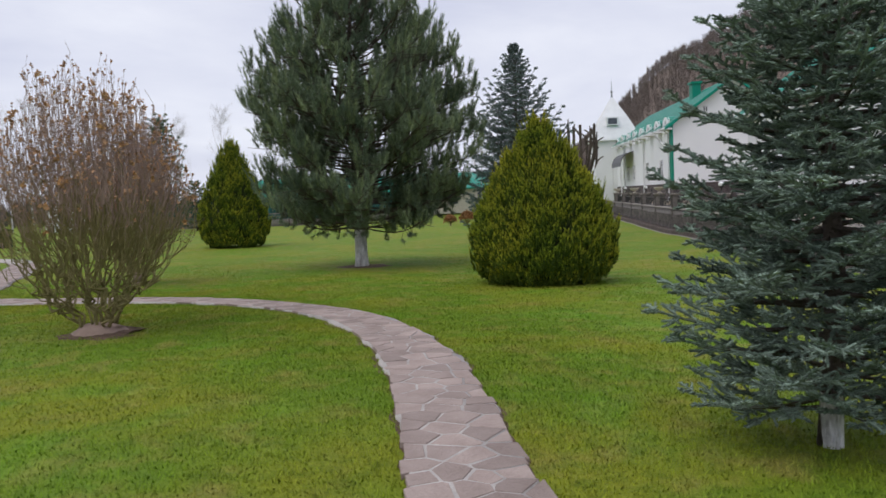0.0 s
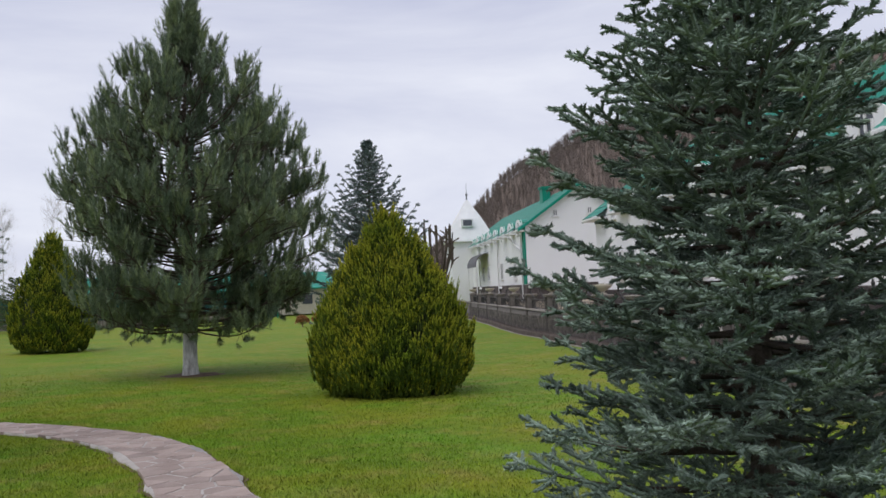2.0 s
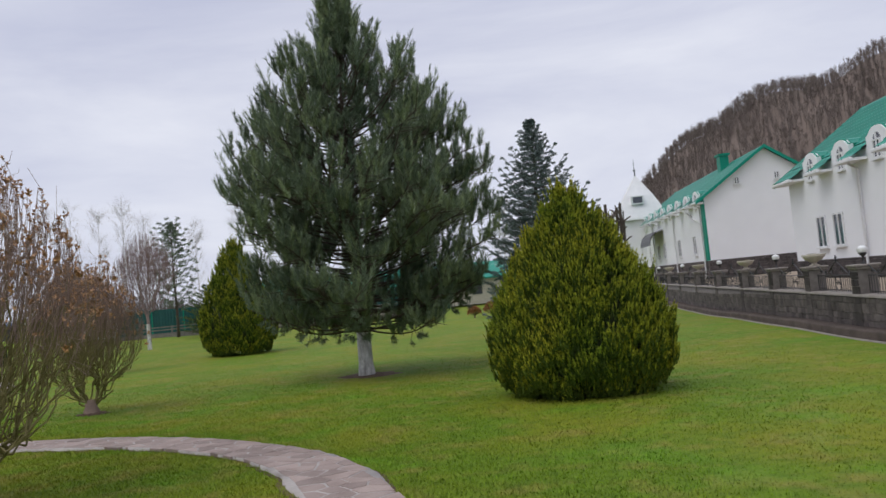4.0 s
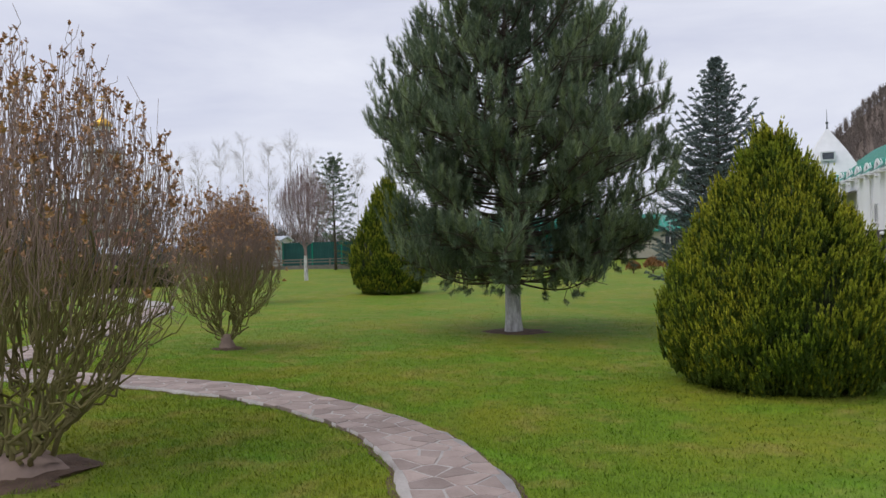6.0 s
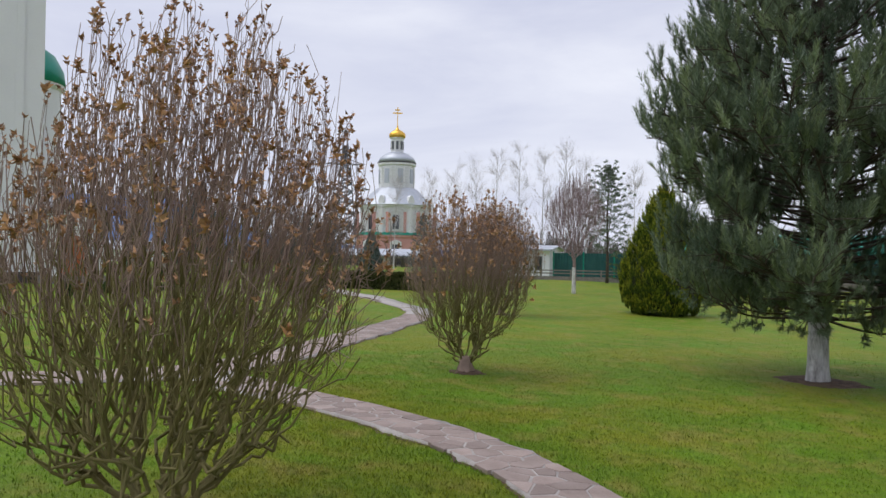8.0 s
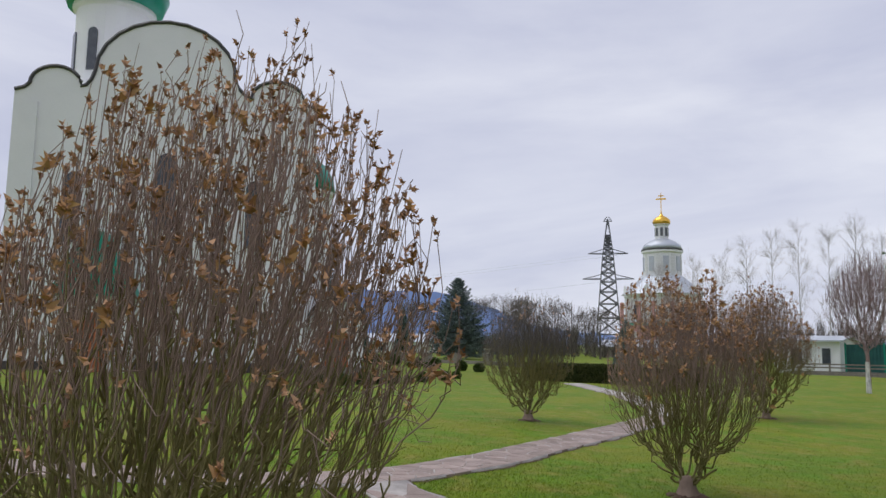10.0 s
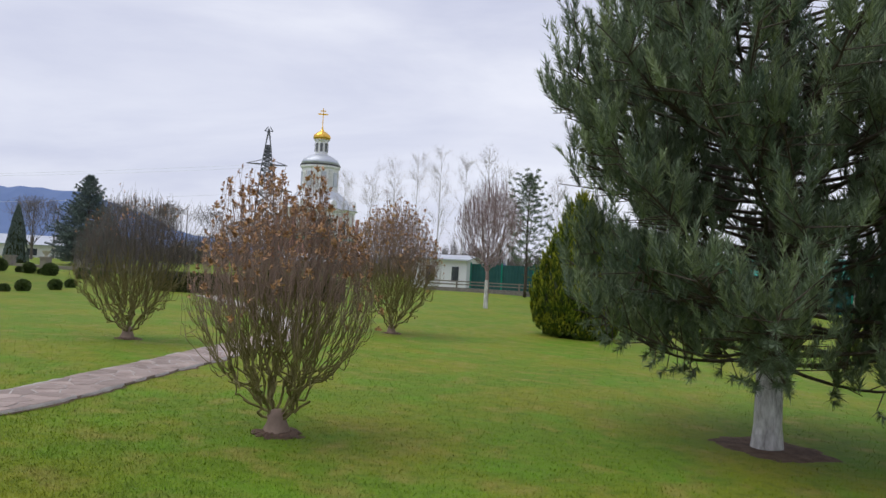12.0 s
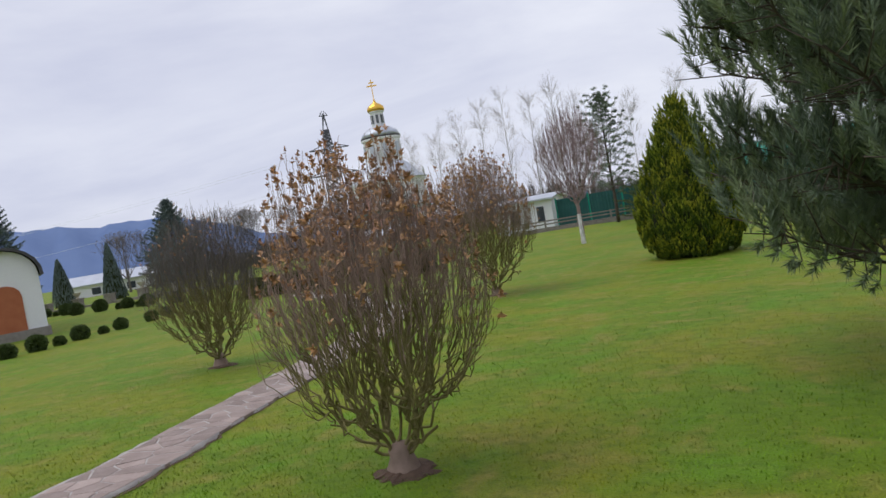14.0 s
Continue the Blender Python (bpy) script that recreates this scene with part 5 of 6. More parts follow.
        MADE[-1].location = (8.35 * math.cos(a + math.pi / 8), 8.35 * math.sin(a + math.pi / 8), 6.3)
        part("lantern_window", boxes((-0.28, 0.28, -0.1, 0.1, 0, 1.9)), M_STEEL, t, "grey lantern window")
        MADE[-1].matrix_local = Matrix.Translation((1.4 * math.cos(a), 1.4 * math.sin(a), 26.2)) @ rot
        part("dormer", prism([(-1.0, 0), (1.0, 0), (0.9, 0.8), (0, 1.5), (-0.9, 0.8)], -0.4, 1.6), M_CHURCH, t, "white roof gablet")
        MADE[-1].matrix_local = Matrix.Translation((7.2 * math.cos(a), 7.2 * math.sin(a), 13.2)) @ rot


bell_church()


def pylon(x, y, h):
    t = thing("power_pylon", "grey steel lattice power pylon with cross arms", "pylon", pose(x, y, -0.4, 0, 0, 28))
    A, B = [], []

    def half(z):
        return float(np.interp(z, [0, h * 0.72, h], [3.3, 1.3, 0.12]))
    zs = [0] + [h * (1 - 0.86 ** k) for k in range(1, 15)] + [h]
    for a, b in zip(zs, zs[1:]):
        ra, rb = half(a), half(b)
        ca = [(ra, ra), (-ra, ra), (-ra, -ra), (ra, -ra)]
        cb = [(rb, rb), (-rb, rb), (-rb, -rb), (rb, -rb)]
        for i in range(4):
            j = (i + 1) % 4
            A += [(*ca[i], a), (*ca[i], a), (*ca[j], a), (*cb[i], b)]
            B += [(*cb[i], b), (*cb[j], b), (*cb[i], b), (*cb[j], b)]
    v, f = rods(A, B, np.full(len(A), 0.11), np.full(len(A), 0.11), 4)
    part_np("lattice", v, f, M_STEEL, t)
    for z, w in ((h * 0.55, 6.2), (h * 0.74, 4.8), (h * 0.985, 1.0)):
        r = half(z)
        for sg in (-1, 1):
            AA = [(sg * w, 0, z)] * 3
            BB = [(sg * r, r, z), (sg * r, -r, z), (sg * r, 0, z + 1.1)]
            v, f = rods(AA, BB, np.full(3, 0.11), np.full(3, 0.09), 4)
            part_np("cross_arm", v, f, M_STEEL, t)


pylon(-89.5, 172.0, 33.0)


def power_line(z, off):
    pts = [(-89.5 - 240 * k / 14 + off, 172 - 95 * k / 14, z - 0.4 - 9 * math.sin(math.pi * k / 14)) for k in range(15)]
    ob = part("power_line", tube(pts, 0.022, 4), M_SILVER)
    tagged(ob, "thin grey overhead power cable", "cable", "power cables")


for z, off in ((24.0, 5.0), (18.0, 6.0), (24.2, -5.0)):
    power_line(z, off)


# ---- far side of the lawn ----
def hedge(x0, y0, x1, y1, h):
    rng = np.random.default_rng(41)
    t = thing("clipped_hedge", "low clipped dark green hedge across the lawn", "hedge", pose(x0, y0, min(gz(x0, y0), gz(x1, y1)), 0, 0, math.degrees(math.atan2(y1 - y0, x1 - x0))))
    L = math.hypot(x1 - x0, y1 - y0)
    part("heart", boxes((0.05, L - 0.05, -0.35, 0.35, -0.05, h - 0.06)), M_THUJA_CORE, t, "solid core painted dark as inner shade")
    n = 5200
    face = rng.random(n)
    p = np.stack([rng.random(n) * L, np.where(face < 0.55, -0.4, rng.uniform(-0.4, 0.4, n)), np.where(face < 0.55, rng.random(n) * h, h - 0.02)], 1)
    p += rng.normal(0, 0.025, (n, 3))
    d = np.where((face < 0.55)[:, None], np.array([[0, -1.0, 0.4]]), np.array([[0, 0, 1.0]]))
    v, f = needles(rng, p - d * 0.05, p, 6, 0.09, 0.06, 0.9)
    part_np("leaf", v, f, M_HEDGE, t, kind="stuff")


hedge(-21.8, 36.0, -12.6, 36.4, 0.85)

for i, (x, y, r) in enumerate([(-22.9, 25.5, 0.39), (-22.7, 24.2, 0.33), (-23.1, 26.6, 0.22), (-23.4, 27.8, 0.38), (-23.5, 29.0, 0.19), (-23.5, 29.9, 0.31), (-23.5, 31.6, 0.3), (-22.3, 22.6, 0.36), (-24.3, 33.4, 0.25)]):
    clipped_ball(x, y, r, 50 + i, "small clipped box ball in the front row")
for i, (x, y, r) in enumerate([(-45.0, 45.3, 0.42), (-42.6, 44.8, 0.55), (-40.2, 43.4, 0.56), (-38.0, 43.2, 0.55), (-36.6, 43.3, 0.24), (-35.8, 43.2, 0.46), (-34.9, 43.2, 0.25), (-33.9, 42.8, 0.53), (-30.6, 41.6, 0.45), (-29.0, 41.4, 0.4), (-44.0, 45.2, 0.2)]):
    clipped_ball(x, y, r, 70 + i, "clipped box ball in the back row")


def column_cypress(x, y, h, r, seed):
    rng = np.random.default_rng(seed)
    t = thing("column_cypress", "narrow dark green clipped cypress", "tree", pose(x, y, gz(x, y)))
    part("heart", lathe([(r * 0.85 * (1 - q) ** 0.75 + 0.01, h * q) for q in np.linspace(0.0, 1.0, 9)], 12), M_THUJA_CORE, t, "solid heart painted dark as inner shade")
    q = rng.random(900)
    a = rng.random(900) * 6.28
    R = r * np.clip(1.02 - q, 0.02, 1) ** 0.75
    p = np.stack([np.cos(a) * R, np.sin(a) * R, q * h], 1)
    v, f = needles(rng, p, p + np.array([0, 0, 0.25]), 6, 0.2, 0.07, 0.5, 0.4)
    part_np("spray", v, f, M_SPRUCE, t, kind="stuff")


column_cypress(-56.0, 57.0, 3.9, 1.0, 61)
column_cypress(-50.8, 57.6, 4.6, 1.0, 62)
column_cypress(-21.5, 46.5, 3.0, 0.9, 63)
conifer("spruce_tree", "dense dark green spruce beyond the hedge", -47.5, 62.0, 8.0, [(0.3, 3.7), (2.0, 3.5), (4.0, 2.6), (6.0, 1.4), (7.4, 0.5), (8.0, 0.05)], 150, 0.32, 45, 0.18, 0.07,
        M_SPRUCE, 64, trunk_r=0.16, start=0.3, sub=False, twig=0.5)
conifer("spruce_tree", "tall narrow dark spruce beside the church", -50.5, 47.0, 8.6, [(0.3, 2.3), (3.0, 2.1), (6.0, 1.4), (8.4, 0.6), (9.6, 0.05)], 150, 0.28, 60, 0.16, 0.055,
        M_SPRUCE, 65, trunk_r=0.16, start=0.3, sub=False, twig=0.5)
conifer("spruce_tree", "small green spruce beyond the hedge", -17.0, 44.5, 4.2, [(0.2, 1.5), (1.5, 1.2), (3.0, 0.6), (4.2, 0.05)], 60, 0.25, 45, 0.1, 0.03,
        M_SPRUCE, 66, trunk_r=0.08, start=0.2, sub=False, twig=0.5)
conifer("pine_tree", "open-crowned pine behind the lawn", -7.9, 58.0, 8.4, [(1.6, 1.6), (3.5, 1.9), (5.5, 1.4), (7.4, 0.7), (8.4, 0.1)], 46, 0.34, 9, 0.18, 0.018,
        M_PINE, 67, trunk_r=0.12, start=1.8, rise=0.5, droop=0.15, twig=0.5)
conifer("spruce_tree", "low bushy green conifer near the back wall", -5.2, 54.0, 3.6, [(0.2, 2.4), (1.2, 2.2), (2.4, 1.4), (3.6, 0.2)], 60, 0.3, 42, 0.12, 0.035,
        M_BOX, 68, trunk_r=0.08, start=0.2, sub=False, twig=0.5)



def vase_tree(x, y, trunk_h, crown_h, radius, seed):
    """A young tree with a clean whitewashed stem under a dense upright crown."""
    rng = np.random.default_rng(seed)
    t = thing("ornamental_tree", "young bare reddish tree with a whitewashed trunk", "tree", pose(x, y, gz(x, y)))
    part("trunk", tube([(0, 0, -0.1), (0.03, 0.01, trunk_h * 0.5), (0, 0, trunk_h + 0.25)], [0.1, 0.085, 0.075], 10), M_TWIG_MAUVE, t)
    part("whitewash", lathe([(0.115, -0.05), (0.1, trunk_h * 0.45), (0.092, trunk_h * 0.85)], 12), M_WHITEWASH, t, "white lime wash on the trunk")
    orders, tips = forked_shrub(rng, crown_h, radius, (9, 30, 110, 360, 760), 0.05, 0.03)
    a, b, ra, rb_ = [np.concatenate(z) for z in zip(*orders)]
    up = np.array([0, 0, trunk_h])
    v, f = rods(a + up, b + up, np.maximum(ra, 0.006), np.maximum(rb_, 0.005), 3)
    part_np("branch", v, f, M_TWIG_MAUVE, t, kind="stuff")


vase_tree(-7.15, 41.0, 1.6, 4.75, 1.7, 81)


def birch(x, y, h, r, seed):
    """A slender leafless birch: one upright stem in a narrow haze of fine twigs."""
    rng = np.random.default_rng(seed)
    t = thing("birch_tree", "slender leafless pale birch", "tree", pose(x, y, gz(x, y)))
    lean = rng.uniform(-0.3, 0.3, 2)
    stem = np.array([(lean[0] * q * q, lean[1] * q * q, h * q) for q in np.linspace(0, 1, 12)])
    part("trunk", tube([tuple(p) for p in stem], [0.07 * (1 - 0.9 * k / 11) for k in range(12)], 6), M_BIRCH, t)
    n1, n2 = 46, 420
    z = h * (0.22 + 0.76 * rng.random(n1) ** 0.85)
    a = rng.random(n1) * 2 * np.pi
    reach = r * 0.62 * (1.15 - z / h) * rng.uniform(0.6, 1.1, n1) + 0.25
    p0 = np.stack([np.interp(z, stem[:, 2], stem[:, 0]), np.interp(z, stem[:, 2], stem[:, 1]), z], 1)
    p1 = p0 + np.stack([np.cos(a) * reach, np.sin(a) * reach, reach * rng.uniform(1.1, 2.0, n1)], 1)
    k = rng.integers(0, n1, n2)
    u = rng.uniform(0.25, 1.0, (n2, 1))
    q0 = p0[k] + (p1[k] - p0[k]) * u
    q1 = q0 + unit(p1[k] - p0[k]) * 0.55 + rng.normal(0, 0.28, (n2, 3))
    k = rng.integers(0, n2, n2 * 2)
    u = rng.uniform(0.3, 1.0, (n2 * 2, 1))
    s0 = q0[k] + (q1[k] - q0[k]) * u
    s1 = s0 + unit(q1[k] - q0[k]) * 0.22 + rng.normal(0, 0.2, (n2 * 2, 3))
    w = np.concatenate([np.full(n1, 0.010), np.full(n2, 0.006), np.full(n2 * 2, 0.0042)])
    v, f = rods(np.concatenate([p0, q0, s0]), np.concatenate([p1, q1, s1]), w, w * 0.6, 3)
    part_np("branch", v, f, M_BIRCH, t, kind="stuff")


for i, (az, dist, h, r) in enumerate([(-21, 76, 9.5, 2.0), (-19.2, 80, 11, 2.0), (-17.4, 76, 11.0, 2.2), (-16.0, 82, 12.5, 2.2), (-14.3, 78, 12.6, 2.4), (-12.6, 80, 12.0, 2.4), (-11.0, 76, 12.5, 2.6), (-9.4, 82, 11.5, 2.4),
                                      (-23.5, 84, 9.5, 2.4), (-6.0, 84, 11, 2.6), (-3.0, 80, 11.5, 2.6), (1.0, 82, 11, 2.6), (5.5, 80, 10.5, 2.6), (10.5, 78, 10.5, 2.8), (13.5, 80, 11.0, 2.8), (17, 74, 9.5, 2.6), (20, 78, 9.0, 2.4)]):
    birch(dist * math.sin(radians(az)), dist * math.cos(radians(az)), h, r, 200 + i)
for i, (az, dist, h, r) in enumerate([(-37.2, 96, 6.8, 3.4), (-34.5, 98, 7.6, 3.8), (-31.8, 96, 7.4, 3.6), (-29.6, 100, 6.8, 3.2), (-27.5, 92, 5.8, 3.0), (-20.5, 96, 6.2, 3.2), (-41.0, 92, 6.5, 2.6)]):
    bare_tree("bare_tree", "rounded leafless grey-brown tree", dist * math.sin(radians(az)), dist * math.cos(radians(az)), h, r, 300 + i, h * 0.2, M_TWIG_GREY, 2600, 0.07, 1.8, 7, 0.06, (0.6, 1.4))


def pollard(x, y):
    rng = np.random.default_rng(88)
    t = thing("pollarded_tree", "leafless pollarded tree with thick upright stubs", "tree", pose(x, y, gz(x, y)) @ Matrix.Diagonal((1.1, 1.1, 1.12, 1)))
    part("trunk", tube([(0, 0, -0.1), (0.05, 0, 1.2), (0, 0, 2.6)], [0.34, 0.28, 0.24], 10), M_BARK, t)
    for k in range(11):
        a = 2.4 * k
        r = rng.uniform(0.6, 1.6)
        z0 = rng.uniform(1.6, 2.6)
        pts = [(0, 0, z0), (r * 0.6 * math.cos(a), r * 0.6 * math.sin(a), z0 + 0.8), (r * math.cos(a), r * math.sin(a), z0 + 1.8), (r * 1.05 * math.cos(a), r * 1.05 * math.sin(a), z0 + rng.uniform(2.6, 3.8))]
        part("limb", tube(pts, [0.13, 0.1, 0.085, 0.09], 7), M_BARK, t)
        for _ in range(3):
            p = Vector(pts[2]).lerp(Vector(pts[3]), rng.uniform(0, 1))
            q = p + Vector((rng.normal(0, 0.35), rng.normal(0, 0.35), rng.uniform(0.3, 0.7)))
            part("stub", tube([p, p.lerp(q, 0.6) + Vector((0, 0, 0.05)), q], [0.05, 0.045, 0.04], 5), M_BARK, t)


pollard(22.0, 46.3)


def back_wall(x0, y0, x1, y1):
    t = thing("rustic_wall", "low grey wall with a wooden rail at the back of the lawn", "wall", pose(x0, y0, -0.3, 0, 0, math.degrees(math.atan2(y1 - y0, x1 - x0))))
    L = math.hypot(x1 - x0, y1 - y0)
    rng = np.random.default_rng(4)
    part("base", boxes((0, L, -0.2, 0.2, -0.2, 0.42)), M_PLINTH, t, "pale mortar")
    v = []
    for a, b, c, d in rubble(rng, L, 0.42, 0):
        v.append((a, b, -0.24, -0.19, c, d))
    part("stones", boxes(*v[:260]), M_CAP, t, kind="stuff")
    n = int(L / 2.2)
    for k in range(n + 1):
        part("post", boxes((k * L / n - 0.06, k * L / n + 0.06, -0.06, 0.06, 0, 0.95)), M_WOOD, t, "grey wooden post")
    for z in (0.62, 0.84):
        part("rail", boxes((0, L, -0.1, -0.06, z, z + 0.09)), M_WOOD, t, "grey wooden rail")


back_wall(-15.5, 59.5, 12.0, 61.5)


def low_house(name, label, x0, y0, length, depth, h, rise, wallmat, roofmat, rz, doors=()):
    t = thing(name, label, "building", pose(x0, y0, -0.45, 0, 0, rz))
    part("wall", prism([(0, 0), (depth, 0), (depth, h), (depth / 2, h + rise), (0, h)], 0, length), wallmat, t)
    MADE[-1].matrix_local = Matrix(((0, 1, 0, 0), (1, 0, 0, 0), (0, 0, 1, 0), (0, 0, 0, 1)))
    for s in (0, 1):
        ya, yb = (-0.4, depth / 2) if s == 0 else (depth + 0.4, depth / 2)
        za = h - 0.4 * rise / (depth / 2)
        bm = prism([(ya, za + 0.02), (yb, h + rise + 0.02), (yb, h + rise + 0.14), (ya, za + 0.14)], -0.3, length + 0.3)
        part("roof", bm, roofmat, t, "sheet-metal roof")
        MADE[-1].matrix_local = Matrix(((0, 1, 0, 0), (1, 0, 0, 0), (0, 0, 1, 0), (0, 0, 0, 1)))
    for s, w, z0, z1, mt, nm in doors:
        part(nm, boxes((s - w / 2, s + w / 2, -0.06, 0.03, z0, z1)), mt, t)
    return t


low_house("shed", "white shed with dark windows and a grey roof", -17.5, 62.6, 4.3, 4.6, 2.6, 0.3, M_CHURCH, M_SILVER, 0, [(3.4, 0.55, 1.0, 2.1, M_GLASS, "window"), (1.4, 0.7, 1.0, 2.1, M_GLASS, "window")])


def sheet_fence(x0, x1, y, h):
    """Upright teal metal sheets between square posts."""
    t = thing("sheet_metal_fence", "dark teal corrugated metal fence behind the lawn", "fence", pose(x0, y, -0.45))
    L = x1 - x0
    n = max(1, round(L / 2.4))
    for k in range(n):
        a, b = k * L / n + 0.06, (k + 1) * L / n - 0.06
        xs = np.linspace(a, b, 41)
        ridge = [(x, 0.03 * (1 if i % 4 in (1, 2) else 0)) for i, x in enumerate(xs)]
        bm = bmesh.new()
        rows = [[bm.verts.new((x, w + th, z)) for x, w in ridge] for z, th in ((0.1, 0), (h, 0), (h, 0.01), (0.1, 0.01))]
        for u, w in zip(rows, rows[1:] + rows[:1]):
            for i in range(len(xs) - 1):
                bm.faces.new((u[i], u[i + 1], w[i + 1], w[i]))
        part("sheet", bm, M_DARKTEAL, t)
    for k in range(n + 1):
        part("post", boxes((k * L / n - 0.05, k * L / n + 0.05, -0.04, 0.06, 0, h + 0.12)), M_TEAL, t, "teal square post")


sheet_fence(-13.0, 14.0, 63.2, 2.4)
low_house("outbuilding", "long low outbuilding with a teal roof behind trees", -3.0, 74.0, 30.0, 6.0, 2.7, 1.5, M_VASE, M_ROOF, -2,
          [(3 + 3.2 * k, 1.0, 1.0, 2.1, M_GLASS, "window") for k in range(8)])
low_house("outbuilding", "far white boundary building with a grey roof", -76, 76.0, 14.0, 6.0, 2.2, 1.0, M_CHURCH, M_SILVER, 42,
          [(3 + 4 * k, 1.0, 0.9, 1.7, M_GLASS, "window") for k in range(3)])
low_house("outbuilding", "long pale house behind the bare trees", -49, 93.5, 10.5, 6.0, 1.9, 0.8, M_VASE, M_SILVER, 14,
          [(2 + 3.2 * k, 1.0, 0.7, 1.5, M_GLASS, "window") for k in range(3)])


def garden_wall(x0, y0, x1, y1, n):
    t = thing("garden_wall", "low stone border wall with posts and vases", "wall", pose(x0, y0, 0.0, 0, 0, math.degrees(math.atan2(y1 - y0, x1 - x0))))
    L = math.hypot(x1 - x0, y1 - y0)
    part("base", boxes((0, L, -0.2, 0.2, -0.8, 0.25)), M_CAP, t)
    for k in range(n):
        s = L * k / (n - 1)
        part("post", boxes((s - 0.28, s + 0.28, -0.28, 0.28, -0.8, 0.75), (s - 0.34, s + 0.34, -0.34, 0.34, 0.752, 0.85)), M_CAP, t, "stone post with cap")
        if k % 2 == 0:
            part("vase", lathe([(0.14, 0.85), (0.08, 0.95), (0.25, 1.15), (0.32, 1.3), (0, 1.28)], 12, s, 0), M_VASE, t, "pale vase")


garden_wall(-54.5, 51.0, -33.5, 52.5, 8)
for x, y, h in ((12.6, 44.0, 0.9), (13.8, 44.6, 0.8), (11.6, 44.6, 0.7)):
    bare_shrub("low_shrub", "small ochre withered shrub", x, y, h, h * 0.6, int(abs(x) * 10), (8, 20, 60, 140, 300), 0.9, 0.1, 6, 0.1, r0=0.014, leafmat=M_OCHRE, soil=0, base=0.04, tan=0.0)

# ---- hill and mountains ----
def ridge(az):
    return np.interp(az, [18, 23, 27.6, 30.3, 34.3, 40, 46, 52.8, 60, 75, 100, 140], [0.2, 2.4, 6.4, 8.7, 10.9, 11.7, 13.0, 14.8, 15.5, 16, 14, 8])


def hill_z(az, r):
    crest = 260 * np.tan(np.radians(ridge(az)))
    t = np.clip((r - 105) / 155, 0, 1)
    return -0.45 + crest * (t * t * (3 - 2 * t) * 0.35 + t * 0.65) * (1 + 0.03 * np.sin(az * 0.9 + r * 0.05))


def hill():
    az, r = np.meshgrid(np.linspace(18, 140, 123), np.linspace(105, 270, 30))
    z = hill_z(az, r)
    a = np.radians(az)
    v = np.stack([r * np.sin(a), r * np.cos(a), z], -1).reshape(-1, 3)
    w = az.shape[1]
    i = (np.arange(az.shape[0] - 1)[:, None] * w + np.arange(w - 1)[None]).ravel()
    ob = part_np("hill", v, np.stack([i, i + 1, i + 1 + w, i + w], 1), M_HILL)
    tagged(ob, "steep brown wooded hillside behind the houses", "hill", kind="structure")
    rng = np.random.default_rng(77)
    n = 8200
    az = 20 + 75 * rng.random(n) ** 1.15
    r = 108 + 156 * np.sqrt(rng.random(n))
    z = hill_z(az, r)
    a = np.radians(az)
    base = np.stack([r * np.sin(a), r * np.cos(a), z], 1)
    h = rng.uniform(2.6, 4.6, n)[:, None] * np.clip((np.stack([az], 1) - 17) / 12, 0.35, 1)
    up = np.array([[0, 0, 1.0]])
    v1, f1 = rods(base, base + up * h * 0.9 + rng.normal(0, 0.3, (n, 3)), np.full(n, 0.07), np.full(n, 0.03), 3)
    crown0 = base + up * h * 0.25
    v2, f2 = needles(rng, crown0, base + up * h * 0.95, 40, 1.25, 0.075, 1.1, 0.25)
    f1 = np.concatenate([f1[:, [0, 1, 2]], f1[:, [0, 2, 3]]])
    woods = part_np("hillside_woods", np.concatenate([v1, v2]), np.concatenate([f1, f2 + len(v1)]), M_WOODS)
    tagged(woods, "dense leafless brown woods on the hillside", "woods", kind="stuff")


hill()


def mountains():
    az = np.linspace(-110, 20, 200)
    el = np.interp(az, [-110, -75, -55, -48, -44.5, -41, -38, -33, -27, -20, -8, 20], [2.5, 4.2, 4.6, 4.2, 3.8, 3.9, 3.2, 1.3, 0.7, 0.5, 0.4, 0.3])
    el = el + 0.08 * np.sin(az * 1.7) + 0.05 * np.sin(az * 4.1)
    a = np.radians(az)
    rows = []
    for k, (r, q) in enumerate(((1500, 0.0), (1700, 0.45), (1900, 0.8), (2100, 1.0), (2400, 0.5))):
        zz = 2100 * np.tan(np.radians(el)) * q * (1 + (0.12 * np.sin(az * 2.3 + k) if 0 < k < 3 else 0))
        rows.append(np.stack([r * np.sin(a), r * np.cos(a), zz - 1], 1))
    v = np.concatenate(rows)
    w = len(az)
    i = (np.arange(len(rows) - 1)[:, None] * w + np.arange(w - 1)[None]).ravel()
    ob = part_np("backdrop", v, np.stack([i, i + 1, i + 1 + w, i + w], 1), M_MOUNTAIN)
    tagged(ob, "wooded mountains on the horizon, haze painted in as blue", "mountains", kind="structure")


mountains()


def far_woods():
    """A belt of leafless scrub and trees behind the garden."""
    rng = np.random.default_rng(19)
    n = 1500
    az = np.radians(rng.uniform(-40, 24, n))
    r = rng.uniform(98, 135, n)
    base = np.stack([r * np.sin(az), r * np.cos(az), np.full(n, -0.5)], 1)
    h = (rng.uniform(2.0, 4.2, n) * (1 + 0.35 * np.sin(az * 23)))[:, None]
    h[np.abs(az - np.radians(-24)) < np.radians(4)] *= 0.42
    v, f = needles(rng, base + np.array([0, 0, 0.3]), base + np.array([0, 0, 1.0]) * h, 60, 1.3, 0.05, 0.8, 0.4)
    ob = part_np("far_woods", v, f, M_TWIG_GREY)
    tagged(ob, "belt of leafless grey-brown trees behind the garden", "woods", kind="stuff")


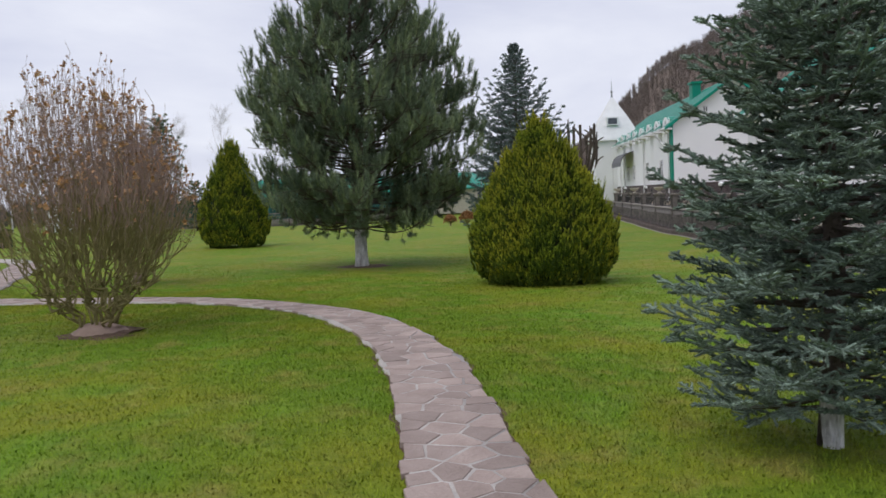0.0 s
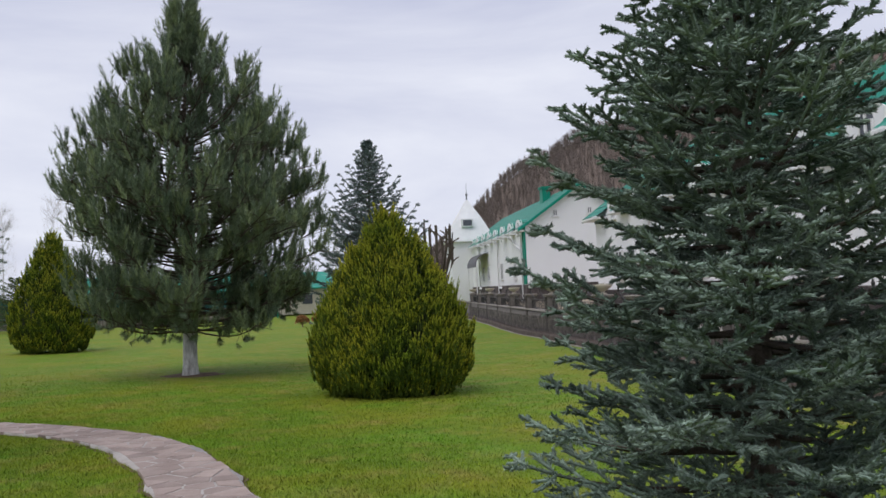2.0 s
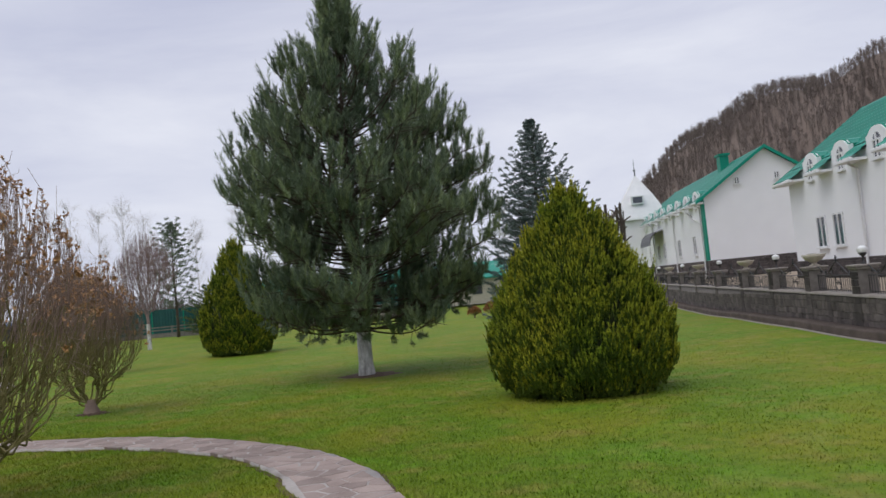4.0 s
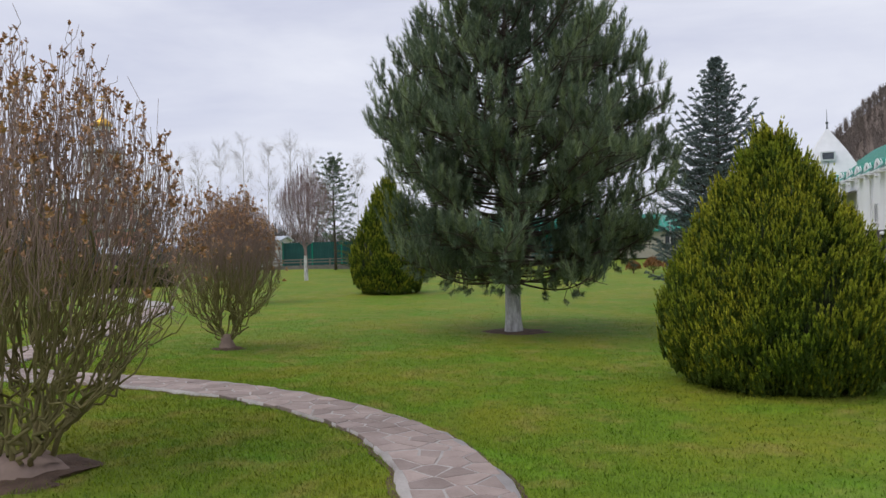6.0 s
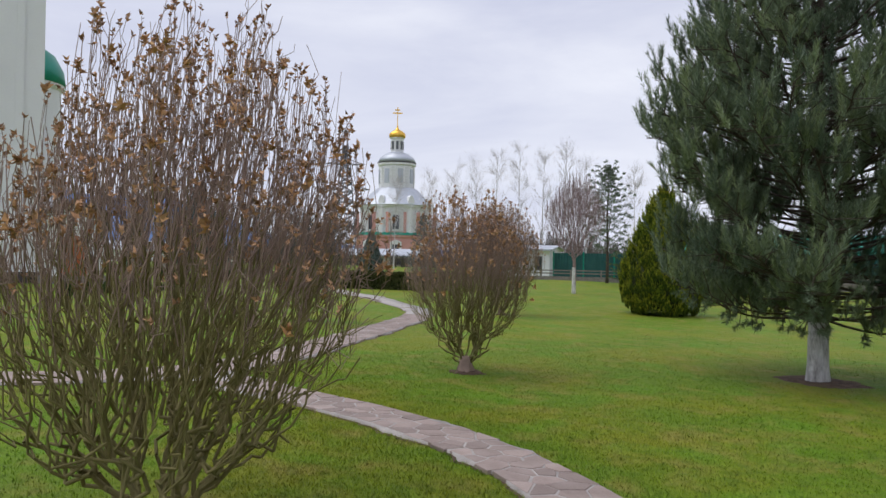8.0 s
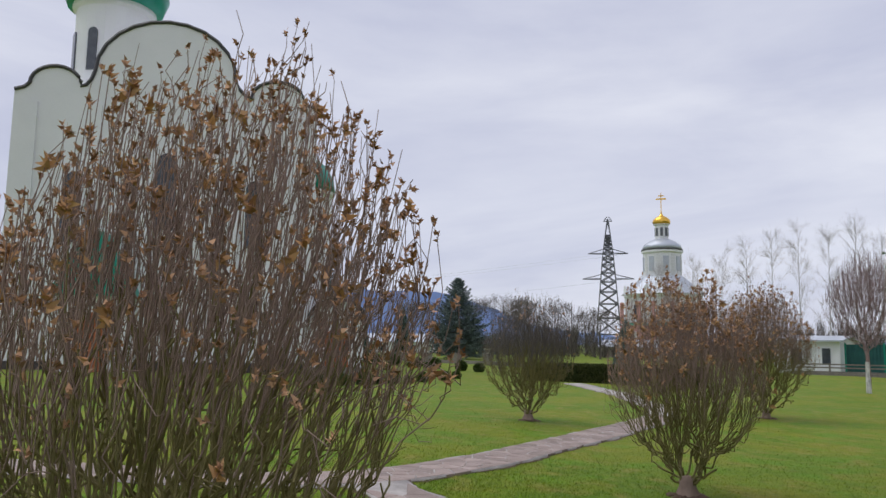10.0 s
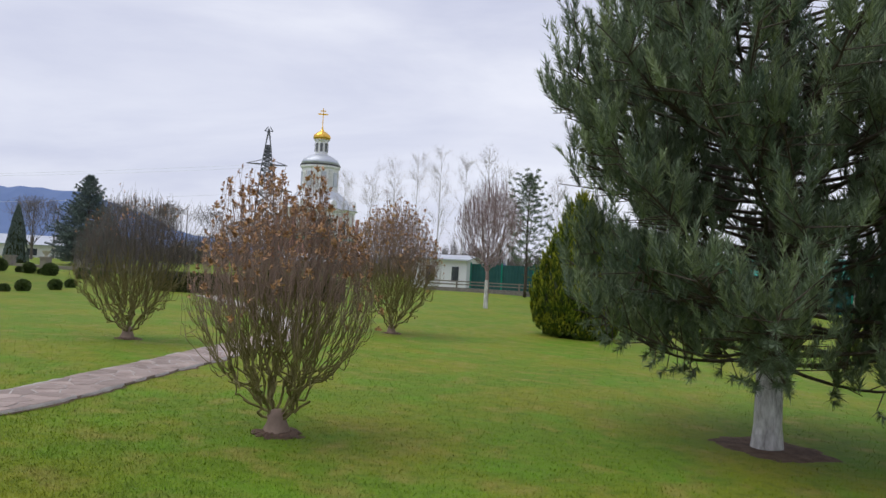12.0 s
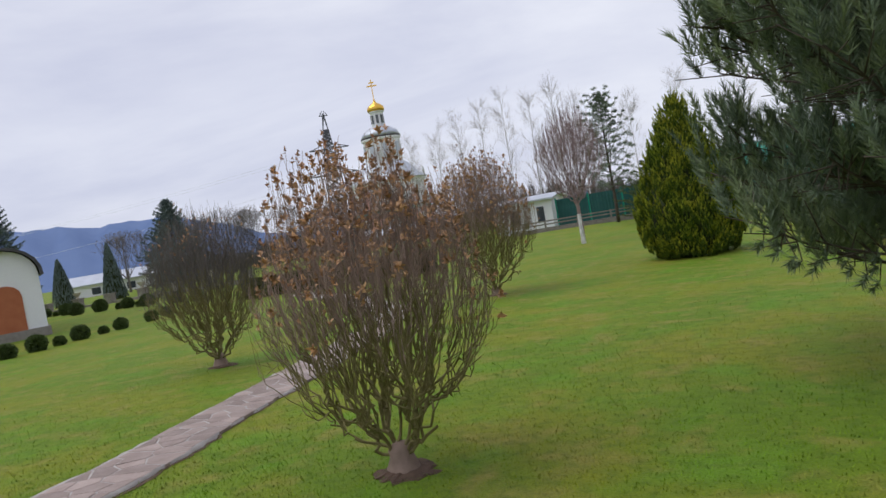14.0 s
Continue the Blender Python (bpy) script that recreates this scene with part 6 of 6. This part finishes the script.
far_woods()


# ---- lawn blades and flagstones ----
def near_any(px, py, line, half):
    inside = np.zeros(len(px), bool)
    for k in range(0, len(line), 2):
        inside |= (px - line[k, 0]) ** 2 + (py - line[k, 1]) ** 2 < half ** 2
    return inside


def lawn_blades(n, reach, h0, h1, w, seed):
    """Blades strewn ever more thinly away from the walked path."""
    rng = np.random.default_rng(seed)
    line = near_line[30:]
    c = line[rng.integers(0, len(line), n)]
    a, r = rng.random(n) * 2 * np.pi, rng.gamma(2.2, reach / 2.2, n)
    px, py = c[:, 0] + r * np.cos(a), c[:, 1] + r * np.sin(a)
    keep = ~near_any(px, py, near_line, 0.34) & ~near_any(px, py, far_line, 0.41) & (px < 6.85 + 0.36 * (py - 0.2)) & (np.hypot(px - 1.72, py - 14.95) > 0.9)
    px, py = px[keep], py[keep]
    m = len(px)
    base = np.stack([px, py, ground_z(px, py) - 0.004], 1)
    a = rng.random(m) * 2 * np.pi
    h = rng.uniform(h0, h1, m)
    lean = np.stack([np.cos(a * 3.7), np.sin(a * 3.7), 0 * a], 1) * (h * rng.uniform(0.2, 1.3, m))[:, None]
    tip = base + lean + np.array([0, 0, 1.0]) * h[:, None]
    side = np.stack([-np.sin(a * 3.7), np.cos(a * 3.7), 0 * a], 1) * (w / 2)
    v = np.stack([base - side, base + side, tip], 1).reshape(-1, 3)
    return v


def lawn():
    v = np.concatenate([lawn_blades(400000, 2.8, 0.014, 0.04, 0.006, 1), lawn_blades(260000, 8.0, 0.014, 0.036, 0.012, 2)])
    ob = part_np("grass", v, np.arange(len(v)).reshape(-1, 3), M_BLADE)
    tagged(ob, "short uneven green lawn grass", "grass", kind="stuff")


lawn()


def flagstones(bed, line, width, area, seed, s_from, s_to):
    """Crazy paving: irregular flat stones that meet along straight pale joints, each one a piece of its own."""
    rng = np.random.default_rng(seed)
    d = unit(np.gradient(line, axis=0))
    nrm = np.stack([-d[:, 1], d[:, 0]], 1)
    half = width / 2
    size = math.sqrt(area)

    def at(s, q):
        k = np.clip(s / 0.1, 0, len(line) - 1.001)
        i = int(k)
        c = line[i] + (line[i + 1] - line[i]) * (k - i)
        return c + nrm[i] * q
    seeds = []
    for _ in range(int((s_to - s_from) * width / area * 9)):
        p = np.array([rng.uniform(s_from, s_to), rng.uniform(-half * 0.95, half * 0.95)])
        room = size * (0.62 + 0.3 * rng.random())
        if all(abs(p[0] - o[0]) > room or np.hypot(*(p - o)) > room for o in seeds[-4000:]):
            seeds.append(p)
    seeds = np.array(seeds)
    edge = rng.uniform(-0.03, 0.02, len(seeds))
    for i, c in enumerate(seeds):
        b = half + edge[i]
        poly = [np.array(z) for z in ((c[0] - 0.8, -b), (c[0] + 0.8, -b), (c[0] + 0.8, b), (c[0] - 0.8, b))]
        for o in seeds[(np.abs(seeds[:, 0] - c[0]) < 1.4)]:
            w = o - c
            ln = np.hypot(*w)
            if ln < 1e-6:
                continue
            w = w / ln
            lim = ln / 2 - 0.009
            cutp = []
            for a, e in zip(poly, poly[1:] + poly[:1]):
                fa, fe = np.dot(a - c, w) - lim, np.dot(e - c, w) - lim
                if fa <= 0:
                    cutp.append(a)
                if (fa < 0) != (fe < 0):
                    cutp.append(a + (e - a) * fa / (fa - fe))
            poly = cutp
        if len(poly) < 3 or max(p[0] for p in poly) - min(p[0] for p in poly) > 0.75:
            continue
        flat = np.array([at(p[0], p[1]) for p in poly])
        mid = flat.mean(0)
        flat = flat + rng.normal(0, 0.003, flat.shape)
        zt = 0.038 + rng.uniform(-0.003, 0.004)
        bm = bmesh.new()
        top, rim, low = [], [], []
        for p, qd in zip(flat, mid + (flat - mid) * 0.96):
            g = gz(p[0], p[1])
            top.append(bm.verts.new((qd[0], qd[1], g + zt)))
            low.append(bm.verts.new((p[0], p[1], g - 0.01)))
            rim.append(bm.verts.new((p[0], p[1], g + zt - 0.005)))
        n = len(top)
        bm.faces.new(top)
        for k in range(n):
            m = (k + 1) % n
            bm.faces.new((rim[k], rim[m], top[m], top[k]))
            bm.faces.new((low[k], low[m], rim[m], rim[k]))
        bmesh.ops.recalc_face_normals(bm, faces=bm.faces)
        part("flagstone", bm, M_STONE, bed)


flagstones(bed_near, near_line, 0.66, 0.05, 6, 3.0, (len(near_line) - 1) * 0.1 - 0.6)
flagstones(bed_far, far_line, 0.81, 0.07, 8, 5.0, 24.0)
